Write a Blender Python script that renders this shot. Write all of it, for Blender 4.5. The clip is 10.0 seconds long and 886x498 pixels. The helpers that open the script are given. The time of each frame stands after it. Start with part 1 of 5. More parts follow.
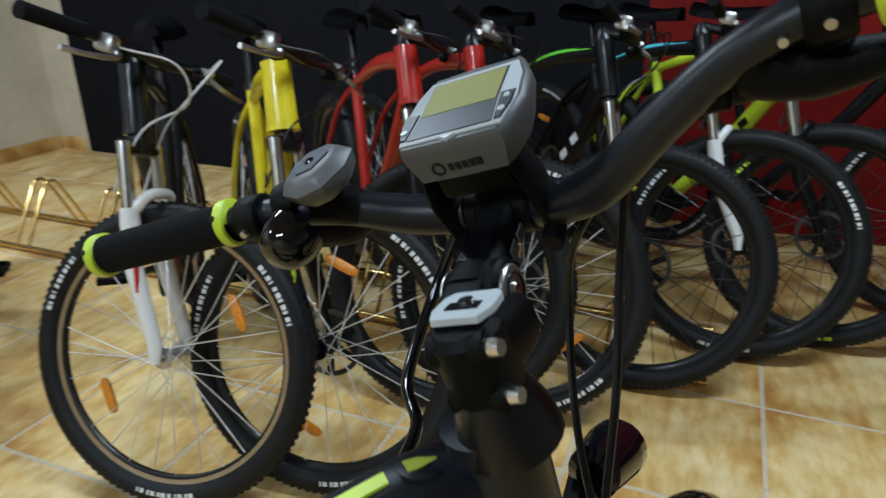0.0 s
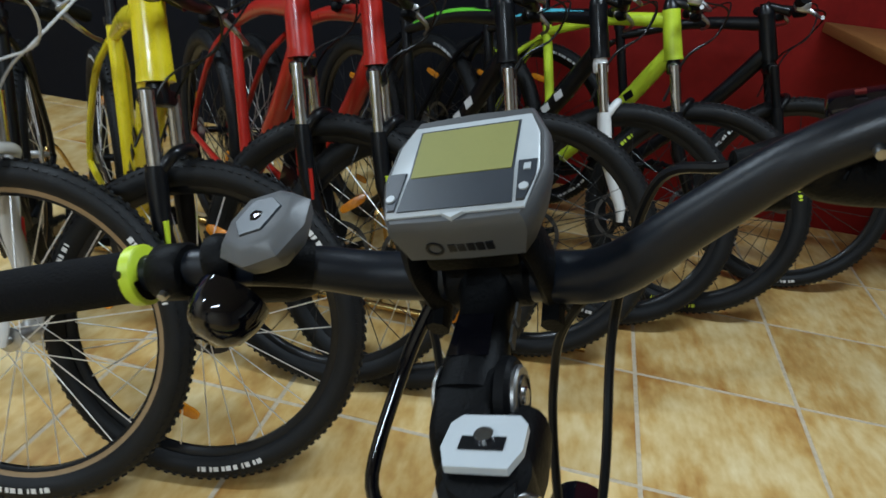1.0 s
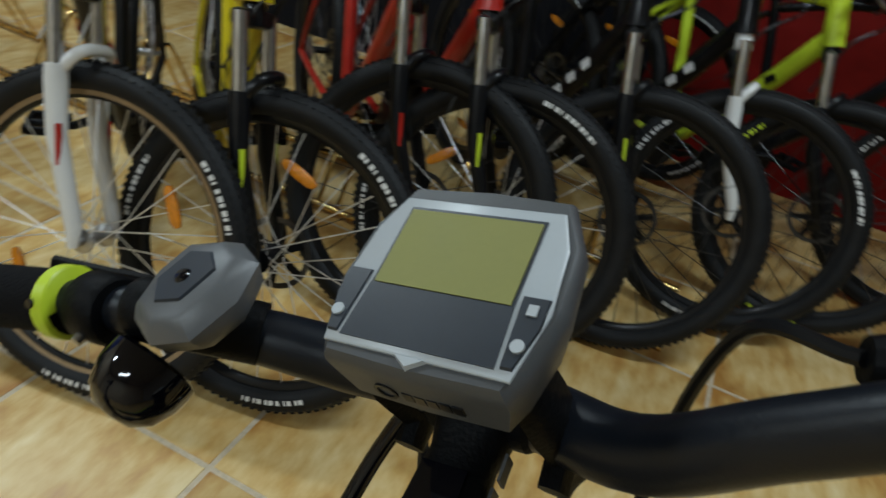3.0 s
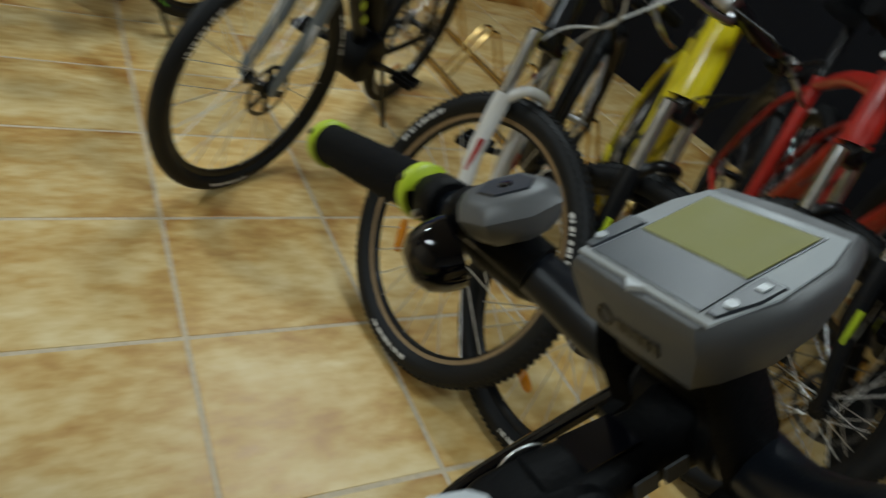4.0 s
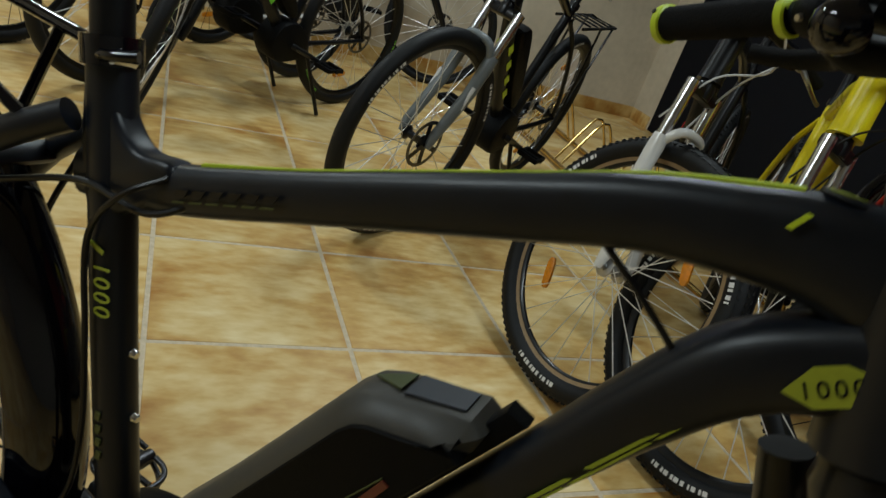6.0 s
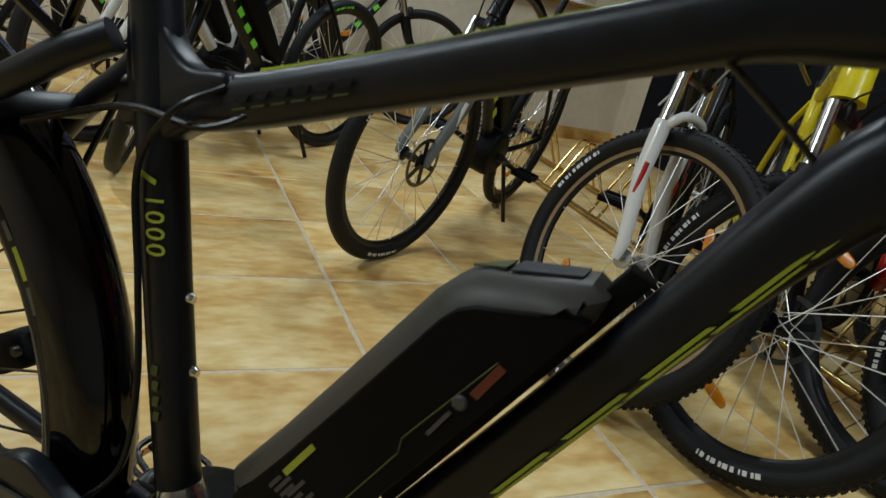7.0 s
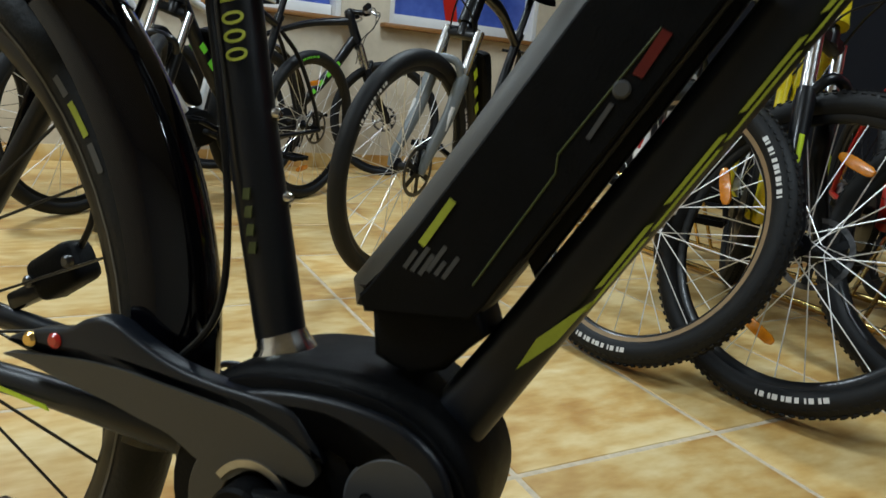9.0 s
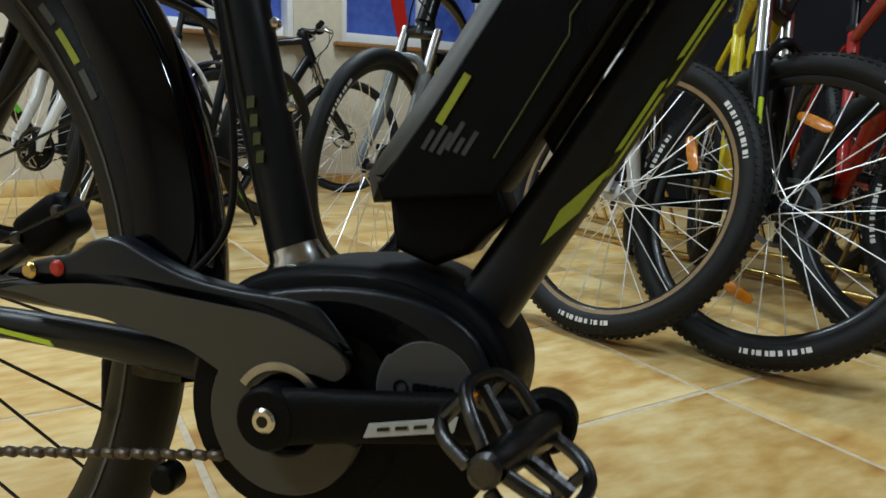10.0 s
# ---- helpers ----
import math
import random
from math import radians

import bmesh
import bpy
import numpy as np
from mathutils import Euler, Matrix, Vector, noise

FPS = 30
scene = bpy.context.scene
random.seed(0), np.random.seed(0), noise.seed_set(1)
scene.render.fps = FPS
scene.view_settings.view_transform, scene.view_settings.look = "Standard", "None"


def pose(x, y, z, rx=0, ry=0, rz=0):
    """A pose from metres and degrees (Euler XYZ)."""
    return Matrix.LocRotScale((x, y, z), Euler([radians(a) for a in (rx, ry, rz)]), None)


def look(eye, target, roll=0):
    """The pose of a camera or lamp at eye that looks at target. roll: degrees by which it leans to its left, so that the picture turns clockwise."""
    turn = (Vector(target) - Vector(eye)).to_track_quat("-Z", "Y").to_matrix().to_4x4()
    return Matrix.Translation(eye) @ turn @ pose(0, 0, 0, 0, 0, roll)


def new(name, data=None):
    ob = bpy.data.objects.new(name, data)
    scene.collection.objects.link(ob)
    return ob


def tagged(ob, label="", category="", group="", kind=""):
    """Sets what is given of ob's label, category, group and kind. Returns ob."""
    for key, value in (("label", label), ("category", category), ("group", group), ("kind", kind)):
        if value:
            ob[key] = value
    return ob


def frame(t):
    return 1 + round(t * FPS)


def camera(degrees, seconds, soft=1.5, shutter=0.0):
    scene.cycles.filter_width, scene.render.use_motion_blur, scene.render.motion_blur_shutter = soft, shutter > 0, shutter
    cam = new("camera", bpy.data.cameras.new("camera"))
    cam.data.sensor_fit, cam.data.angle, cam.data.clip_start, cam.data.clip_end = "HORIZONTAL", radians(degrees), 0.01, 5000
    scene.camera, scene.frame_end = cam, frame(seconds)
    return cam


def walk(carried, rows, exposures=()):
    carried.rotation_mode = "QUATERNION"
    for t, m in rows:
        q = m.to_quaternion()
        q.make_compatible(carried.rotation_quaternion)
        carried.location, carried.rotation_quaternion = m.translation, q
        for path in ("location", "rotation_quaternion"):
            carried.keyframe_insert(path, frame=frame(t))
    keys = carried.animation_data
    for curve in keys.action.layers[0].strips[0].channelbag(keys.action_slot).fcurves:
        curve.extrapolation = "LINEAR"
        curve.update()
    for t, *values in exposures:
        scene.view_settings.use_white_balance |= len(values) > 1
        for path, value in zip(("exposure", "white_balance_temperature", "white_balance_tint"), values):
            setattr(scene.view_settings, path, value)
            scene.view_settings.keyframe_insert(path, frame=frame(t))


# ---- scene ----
cam = camera(66.5, 10.0, shutter=0.5)
PATH = [
    (0, (1.133, -0.41, 1.119), (0.426, 1.296, 0.351), -0.4),
    (0.5, (1.067, -0.376, 1.136), (0.608, 1.38, 0.297), 2.8),
    (1, (1.044, -0.342, 1.153), (0.736, 1.414, 0.245), 6.4),
    (1.5, (1.038, -0.307, 1.168), (0.796, 1.4, 0.156), 8.7),
    (2, (1.034, -0.271, 1.175), (0.811, 1.374, 0.06), 10.1),
    (2.2, (1.036, -0.253, 1.175), (0.799, 1.384, 0.05), 10.0),
    (3.3, (1.058, -0.218, 1.167), (0.311, 1.274, 0.063), 15.1),
    (3.5, (1.068, -0.224, 1.163), (0.15, 1.137, 0.021), 17.2),
    (4, (1.114, -0.245, 1.147), (-0.227, 0.748, 0.046), 20.4),
    (4.5, (1.173, -0.309, 1.116), (-0.346, 0.434, 0.048), 18.0),
    (5, (1.192, -0.372, 1.068), (-0.384, 0.329, 0.055), 18.1),
    (5.5, (1.214, -0.434, 1.019), (-0.372, 0.345, 0.082), 19.8),
    (6, (1.235, -0.471, 0.952), (-0.38, 0.338, 0.092), 18.5),
    (6.2, (1.24, -0.484, 0.926), (-0.383, 0.336, 0.092), 17.4),
    (7.3, (1.235, -0.52, 0.776), (-0.457, 0.327, 0.126), 11.9),
    (7.5, (1.234, -0.526, 0.746), (-0.467, 0.324, 0.126), 11.2),
    (8, (1.231, -0.541, 0.709), (-0.475, 0.316, 0.113), 9.6),
    (8.5, (1.227, -0.559, 0.659), (-0.486, 0.314, 0.109), 7.5),
    (9, (1.231, -0.582, 0.596), (-0.486, 0.327, 0.12), 5.2),
    (9.5, (1.234, -0.604, 0.552), (-0.467, 0.349, 0.11), 3.4),
    (10, (1.231, -0.616, 0.508), (-0.45, 0.393, 0.112), 1.7),
]
EXPOSURES = [(0, 0.28, 5900, 13), (1.0, 0.22, 5950, 13), (2.0, 0.02, 6250, 12), (3.5, -0.38, 6350, 11), (4.5, -0.5, 6650, 10), (6.0, -0.45, 6600, 10), (7.5, -0.08, 6300, 13), (9.0, 0.15, 6200, 12), (10.0, 0.15, 6200, 11)]
walk(cam, [(t, look(eye, target, roll)) for t, eye, target, roll in PATH], EXPOSURES)

# ---- light ----
world = bpy.data.worlds.new("room_dark")
scene.world = world
world.use_nodes = True
world.node_tree.nodes["Background"].inputs[0].default_value = (0.55, 0.62, 0.75, 1)
world.node_tree.nodes["Background"].inputs[1].default_value = 0.004

CEIL = 2.75
LAMPS = [(-2.1, -1.5, 42, 0.6, 0.2), (-1.35, 0.9, 46, 1.2, 0.2), (0.3, -2.3, 50, 1.2, 0.2), (1.8, 0.9, 38, 1.2, 0.2)]
for lx_, ly_, watts, sx_, sy_ in LAMPS:
    lamp = bpy.data.lights.new("ceiling_tube_light", "AREA")
    lamp.shape, lamp.size, lamp.size_y, lamp.energy = "RECTANGLE", sx_, sy_, watts
    lamp.color = (0.82, 0.96, 1.0)
    o = new("ceiling_tube_light", lamp)
    o.matrix_world = pose(lx_, ly_, CEIL - 0.085, 0, 0, 20)


# ---- materials ----
def rgb(c):
    return (c[0], c[1], c[2], 1.0)


def mat(name, base, rough=0.5, metal=0.0, second=None, scale=25.0, amount=0.35, bump=0.0, bump_scale=120.0, coat=0.0, stretch=(1, 1, 1), spread=0.0, sheen=0.5):
    """Principled surface with two scales of mottling, wear in the roughness and fine relief."""
    m = bpy.data.materials.new(name)
    m.use_nodes = True
    t = m.node_tree
    n, l = t.nodes, t.links
    p = n["Principled BSDF"]
    tex = n.new("ShaderNodeTexCoord")
    mp = n.new("ShaderNodeMapping")
    mp.inputs["Scale"].default_value = stretch
    l.new(tex.outputs["Object"], mp.inputs[0])
    big = n.new("ShaderNodeTexNoise")
    big.inputs["Scale"].default_value = scale
    big.inputs["Detail"].default_value = 6
    l.new(mp.outputs[0], big.inputs["Vector"])
    fine = n.new("ShaderNodeTexNoise")
    fine.inputs["Scale"].default_value = scale * 7
    fine.inputs["Detail"].default_value = 3
    l.new(mp.outputs[0], fine.inputs["Vector"])
    blend = n.new("ShaderNodeMath")
    blend.operation = "MULTIPLY_ADD"
    blend.inputs[1].default_value = 0.35
    l.new(fine.outputs["Fac"], blend.inputs[0])
    half = n.new("ShaderNodeMath")
    half.operation = "MULTIPLY"
    half.inputs[1].default_value = 0.65
    l.new(big.outputs["Fac"], half.inputs[0])
    l.new(half.outputs[0], blend.inputs[2])
    ramp = n.new("ShaderNodeValToRGB")
    ramp.color_ramp.elements[0].position, ramp.color_ramp.elements[1].position = 0.33, 0.67
    other = second or tuple(v * (1 - amount) for v in base)
    ramp.color_ramp.elements[0].color, ramp.color_ramp.elements[1].color = rgb(other), rgb(base)
    l.new(blend.outputs[0], ramp.inputs[0])
    colour = ramp.outputs[0]
    if spread:
        info = n.new("ShaderNodeObjectInfo")
        hsv = n.new("ShaderNodeHueSaturation")
        val = n.new("ShaderNodeMapRange")
        val.inputs["To Min"].default_value, val.inputs["To Max"].default_value = 1 - spread, 1 + spread
        l.new(info.outputs["Random"], val.inputs["Value"])
        l.new(val.outputs[0], hsv.inputs["Value"])
        l.new(colour, hsv.inputs["Color"])
        colour = hsv.outputs[0]
    l.new(colour, p.inputs["Base Color"])
    rr = n.new("ShaderNodeMapRange")
    rr.inputs["To Min"].default_value, rr.inputs["To Max"].default_value = max(0.02, rough * 0.8), min(1, rough * 1.25)
    l.new(big.outputs["Fac"], rr.inputs["Value"])
    l.new(rr.outputs[0], p.inputs["Roughness"])
    p.inputs["Metallic"].default_value = metal
    p.inputs["Specular IOR Level"].default_value = sheen
    p.inputs["Coat Weight"].default_value = coat
    p.inputs["Coat Roughness"].default_value = 0.12
    if bump:
        b = n.new("ShaderNodeBump")
        b.inputs["Strength"].default_value = bump
        b.inputs["Distance"].default_value = 0.002
        bn = n.new("ShaderNodeTexNoise")
        bn.inputs["Scale"].default_value = bump_scale
        bn.inputs["Detail"].default_value = 4
        l.new(mp.outputs[0], bn.inputs["Vector"])
        l.new(bn.outputs["Fac"], b.inputs["Height"])
        l.new(b.outputs[0], p.inputs["Normal"])
    return m


def tile_material():
    """Glazed ochre stoneware with pale and rusty streaks that run across the room."""
    m = bpy.data.materials.new("ochre_tile")
    m.use_nodes = True
    t = m.node_tree
    n, l = t.nodes, t.links
    p = n["Principled BSDF"]
    tex, info = n.new("ShaderNodeTexCoord"), n.new("ShaderNodeObjectInfo")
    shift = n.new("ShaderNodeVectorMath")
    shift.operation = "MULTIPLY_ADD"
    shift.inputs[1].default_value = (37, 53, 0)
    l.new(info.outputs["Random"], shift.inputs[0])
    l.new(tex.outputs["Object"], shift.inputs[2])
    mp = n.new("ShaderNodeMapping")
    mp.inputs["Scale"].default_value = (3.7, 1.5, 1)
    l.new(shift.outputs[0], mp.inputs[0])
    a = n.new("ShaderNodeTexNoise")
    a.inputs["Scale"].default_value, a.inputs["Detail"].default_value, a.inputs["Distortion"].default_value = 1.5, 6, 0.6
    l.new(mp.outputs[0], a.inputs["Vector"])
    b = n.new("ShaderNodeTexNoise")
    b.inputs["Scale"].default_value, b.inputs["Detail"].default_value = 9, 5
    l.new(mp.outputs[0], b.inputs["Vector"])
    mixv = n.new("ShaderNodeMath")
    mixv.operation = "MULTIPLY_ADD"
    mixv.inputs[1].default_value = 0.42
    l.new(b.outputs["Fac"], mixv.inputs[0])
    sc = n.new("ShaderNodeMath")
    sc.operation = "MULTIPLY"
    sc.inputs[1].default_value = 0.58
    l.new(a.outputs["Fac"], sc.inputs[0])
    l.new(sc.outputs[0], mixv.inputs[2])
    ramp = n.new("ShaderNodeValToRGB")
    e = ramp.color_ramp.elements
    e[0].position, e[0].color = 0.27, (0.40, 0.185, 0.040, 1)
    e[1].position, e[1].color = 0.72, (0.82, 0.67, 0.38, 1)
    mid = e.new(0.43)
    mid.color = (0.57, 0.355, 0.115, 1)
    mid2 = e.new(0.53)
    mid2.color = (0.67, 0.48, 0.205, 1)
    # the glaze pools rusty towards the rim of a tile, in broken patches
    sep = n.new("ShaderNodeSeparateXYZ")
    l.new(tex.outputs["Object"], sep.inputs[0])
    ab = []
    for k in (0, 1):
        f = n.new("ShaderNodeMath")
        f.operation = "ABSOLUTE"
        l.new(sep.outputs[k], f.inputs[0])
        ab.append(f)
    far = n.new("ShaderNodeMath")
    far.operation = "MAXIMUM"
    l.new(ab[0].outputs[0], far.inputs[0])
    l.new(ab[1].outputs[0], far.inputs[1])
    rimv = n.new("ShaderNodeMapRange")
    rimv.inputs["From Min"].default_value, rimv.inputs["From Max"].default_value = 0.11, 0.225
    l.new(far.outputs[0], rimv.inputs["Value"])
    patch = n.new("ShaderNodeTexNoise")
    patch.inputs["Scale"].default_value, patch.inputs["Detail"].default_value = 5, 4
    l.new(shift.outputs[0], patch.inputs["Vector"])
    pm_ = n.new("ShaderNodeMapRange")
    pm_.inputs["From Min"].default_value, pm_.inputs["From Max"].default_value = 0.42, 0.68
    l.new(patch.outputs["Fac"], pm_.inputs["Value"])
    pool = n.new("ShaderNodeMath")
    pool.operation = "MULTIPLY"
    l.new(rimv.outputs[0], pool.inputs[0])
    l.new(pm_.outputs[0], pool.inputs[1])
    low = n.new("ShaderNodeMath")
    low.operation = "MULTIPLY_ADD"
    low.inputs[1].default_value = -0.20
    l.new(pool.outputs[0], low.inputs[0])
    l.new(mixv.outputs[0], low.inputs[2])
    l.new(low.outputs[0], ramp.inputs[0])
    hsv = n.new("ShaderNodeHueSaturation")
    val = n.new("ShaderNodeMapRange")
    val.inputs["To Min"].default_value, val.inputs["To Max"].default_value = 0.88, 1.1
    l.new(info.outputs["Random"], val.inputs["Value"])
    l.new(val.outputs[0], hsv.inputs["Value"])
    l.new(ramp.outputs[0], hsv.inputs["Color"])
    l.new(hsv.outputs[0], p.inputs["Base Color"])
    rr = n.new("ShaderNodeMapRange")
    rr.inputs["To Min"].default_value, rr.inputs["To Max"].default_value = 0.28, 0.5
    l.new(b.outputs["Fac"], rr.inputs["Value"])
    l.new(rr.outputs[0], p.inputs["Roughness"])
    bm_ = n.new("ShaderNodeBump")
    bm_.inputs["Strength"].default_value, bm_.inputs["Distance"].default_value = 0.25, 0.004
    l.new(mixv.outputs[0], bm_.inputs["Height"])
    l.new(bm_.outputs[0], p.inputs["Normal"])
    return m


M = {
    "tile": tile_material(),
    "grout": mat("grout", (0.62, 0.51, 0.36), 0.9, amount=0.3, scale=60, bump=0.4),
    "beige": mat("beige_plaster", (0.58, 0.50, 0.38), 0.85, amount=0.22, scale=3, bump=0.5, bump_scale=40),
    "black_wall": mat("black_panel", (0.0045, 0.005, 0.008), 0.75, sheen=0.15, amount=0.3, scale=4, bump=0.3, bump_scale=60),
    "red_wall": mat("red_paint", (0.19, 0.007, 0.005), 0.6, sheen=0.15, amount=0.35, scale=5, bump=0.3, bump_scale=50),
    "white_wall": mat("white_paint", (0.34, 0.33, 0.31), 0.7, amount=0.12, scale=4, bump=0.2),
    "wood": mat("varnished_wood", (0.28, 0.13, 0.04), 0.4, second=(0.18, 0.08, 0.02), scale=9, stretch=(1, 8, 8), bump=0.2),
    "rubber": mat("tyre_rubber", (0.0085, 0.0090, 0.0100), 0.55, sheen=0.24, amount=0.35, scale=30, bump=0.3, bump_scale=220),
    "tan": mat("tan_sidewall", (0.30, 0.20, 0.10), 0.6, amount=0.25, scale=40),
    "black": mat("satin_black_metal", (0.0045, 0.0050, 0.0065), 0.34, sheen=0.22, amount=0.3, scale=40, coat=0.2),
    "gloss": mat("gloss_black", (0.003, 0.003, 0.005), 0.06, amount=0.2, scale=20, sheen=0.5),
    "plastic": mat("black_plastic", (0.0032, 0.0034, 0.0040), 0.5, sheen=0.10, amount=0.3, scale=60, bump=0.25, bump_scale=500),
    "frame": mat("matt_anthracite_paint", (0.0055, 0.0075, 0.0120), 0.36, sheen=0.36, amount=0.2, scale=60, bump=0.08, bump_scale=700),
    "foam": mat("grip_foam", (0.008, 0.008, 0.009), 0.9, sheen=0.10, amount=0.3, scale=150, bump=0.6, bump_scale=700),
    "lime": mat("lime_paint", (0.56, 0.72, 0.03), 0.38, amount=0.12, scale=40),
    "olive": mat("dull_lime_print", (0.36, 0.42, 0.03), 0.5, amount=0.2, scale=50),
    "steel": mat("polished_steel", (0.72, 0.72, 0.72), 0.2, 1.0, amount=0.2, scale=50),
    "alloy": mat("brushed_alloy", (0.50, 0.50, 0.50), 0.34, 1.0, amount=0.25, scale=60),
    "spoke": mat("spoke_steel", (0.88, 0.88, 0.88), 0.38, 0.85, amount=0.1, scale=50),
    "dspoke": mat("black_spoke", (0.03, 0.03, 0.03), 0.3, 0.6, amount=0.1, scale=50),
    "brass": mat("brass_tube", (0.78, 0.54, 0.20), 0.22, 1.0, amount=0.25, scale=30),
    "silver": mat("silver_grey_plastic", (0.105, 0.108, 0.112), 0.42, amount=0.08, scale=80, bump=0.06, bump_scale=900),
    "dsilver": mat("grey_plastic", (0.066, 0.068, 0.071), 0.45, amount=0.1, scale=80, bump=0.06, bump_scale=900),
    "dgrey": mat("dark_grey_plastic", (0.055, 0.057, 0.06), 0.5, amount=0.12, scale=80, bump=0.06, bump_scale=900),
    "cagemetal": mat("dark_cast_alloy", (0.085, 0.085, 0.09), 0.34, 1.0, amount=0.35, scale=60, bump=0.2, bump_scale=300),
    "dolive": mat("dark_lime_print", (0.060, 0.075, 0.014), 0.5, amount=0.3, scale=90),
    "mist": mat("pale_bezel", (0.45, 0.48, 0.50), 0.3, amount=0.05, scale=80),
    "lcd": mat("olive_display", (0.26, 0.255, 0.085), 0.5, sheen=0.2, amount=0.06, scale=60),
    "slate": mat("slate_key_panel", (0.026, 0.032, 0.042), 0.35, amount=0.15, scale=50),
    "orange": mat("amber_reflector", (0.80, 0.27, 0.008), 0.2, amount=0.35, scale=90, bump=0.6, bump_scale=260, coat=0.6),
    "white": mat("white_print", (0.72, 0.72, 0.72), 0.45, amount=0.1, scale=60),
    "white_gloss": mat("white_enamel", (0.74, 0.74, 0.73), 0.22, amount=0.06, scale=30, coat=0.4),
    "yellow": mat("yellow_enamel", (0.80, 0.66, 0.01), 0.28, amount=0.1, scale=20, coat=0.4),
    "red": mat("red_enamel", (0.46, 0.018, 0.010), 0.3, amount=0.15, scale=20, coat=0.4),
    "dred": mat("dark_red_enamel", (0.12, 0.010, 0.008), 0.3, amount=0.15, scale=20, coat=0.4),
    "green": mat("green_enamel", (0.16, 0.62, 0.04), 0.3, amount=0.1, scale=20, coat=0.4),
    "cyan": mat("cyan_enamel", (0.10, 0.50, 0.62), 0.3, amount=0.1, scale=20, coat=0.4),
    "grey": mat("grey_enamel", (0.16, 0.18, 0.19), 0.35, amount=0.1, scale=20),
    "blue_glass": mat("blue_poster", (0.03, 0.06, 0.30), 0.3, second=(0.10, 0.16, 0.5), scale=3),
    "paper": mat("paper", (0.72, 0.72, 0.70), 0.7, amount=0.08, scale=20),
    "cable": mat("cable_black", (0.006, 0.006, 0.0065), 0.32, sheen=0.3, amount=0.2, scale=40),
    "cable_w": mat("cable_grey_white", (0.62, 0.62, 0.62), 0.35, amount=0.1, scale=40),
    "dmetal": mat("dark_alloy", (0.13, 0.13, 0.135), 0.3, 1.0, amount=0.3, scale=60),
    "chain": mat("chain_brown_steel", (0.14, 0.11, 0.08), 0.45, 0.8, amount=0.4, scale=200),
    "taupe": mat("taupe_plate", (0.048, 0.045, 0.038), 0.5, amount=0.12, scale=60, bump=0.1, bump_scale=600),
}


# ---- mesh helpers ----
def finish(bm, name, smooth=True):
    bmesh.ops.recalc_face_normals(bm, faces=bm.faces)
    me = bpy.data.meshes.new(name)
    bm.to_mesh(me)
    bm.free()
    if smooth:
        for p in me.polygons:
            p.use_smooth = True
        me.set_sharp_from_angle(angle=radians(38))
    return me


def part(name, shape, material, parent=None, label="", at=None):
    """One mesh object under a thing or a part; shape is a bmesh or a mesh that is shared."""
    me = shape if isinstance(shape, bpy.types.Mesh) else finish(shape, name)
    if not me.materials:
        me.materials.append(M[material])
    elif me.materials[0] is not M[material]:
        key = (me.name, material)
        if key not in CACHE:
            CACHE[key] = me.copy()
            CACHE[key].materials.clear()
            CACHE[key].materials.append(M[material])
        me = CACHE[key]
    ob = new(name, me)
    if parent is not None:
        ob.parent = parent
    if at is not None:
        ob.matrix_basis = at
    if label:
        tagged(ob, label)
    return ob


def sweep(bm, pts, radii, n=10, flat=1.0, side=None, caps=True, power=1.0):
    """A tube along pts. radii: one or one per point, or pairs (across, along side). side: direction of the pair's second radius."""
    pts = [Vector(p) for p in pts]
    if not isinstance(radii, (list, tuple)):
        radii = [radii] * len(pts)
    rings, u = [], None
    for i, p in enumerate(pts):
        d = (pts[min(i + 1, len(pts) - 1)] - pts[max(i - 1, 0)]).normalized()
        if side is not None:
            u = Vector(side)
        elif u is None:
            u = Vector((1, 0, 0)) if abs(d.x) < 0.8 else Vector((0, 0, 1))
        u = (u - d * u.dot(d)).normalized()
        v = d.cross(u)
        r = radii[i] if isinstance(radii[i], (list, tuple)) else (radii[i], radii[i] * flat)
        ring = []
        for k in range(n):
            a = 2 * math.pi * k / n
            c, s = math.cos(a), math.sin(a)
            c, s = math.copysign(abs(c) ** power, c), math.copysign(abs(s) ** power, s)
            ring.append(bm.verts.new(p + u * (r[0] * c) + v * (r[1] * s)))
        rings.append(ring)
    for a, b in zip(rings, rings[1:]):
        for k in range(n):
            bm.faces.new((a[k], a[(k + 1) % n], b[(k + 1) % n], b[k]))
    if caps:
        bm.faces.new(rings[0][::-1])
        bm.faces.new(rings[-1])
    return bm


def curve(pts, steps=6):
    """Points on a smooth curve through pts."""
    P = [Vector(p) for p in pts]
    P = [2 * P[0] - P[1]] + P + [2 * P[-1] - P[-2]]
    out = []
    for i in range(1, len(P) - 2):
        for k in range(steps):
            t = k / steps
            a, b, c, d = P[i - 1], P[i], P[i + 1], P[i + 2]
            out.append(0.5 * ((2 * b) + (c - a) * t + (2 * a - 5 * b + 4 * c - d) * t * t + (3 * b - a - 3 * c + d) * t ** 3))
    return out + [P[-2]]


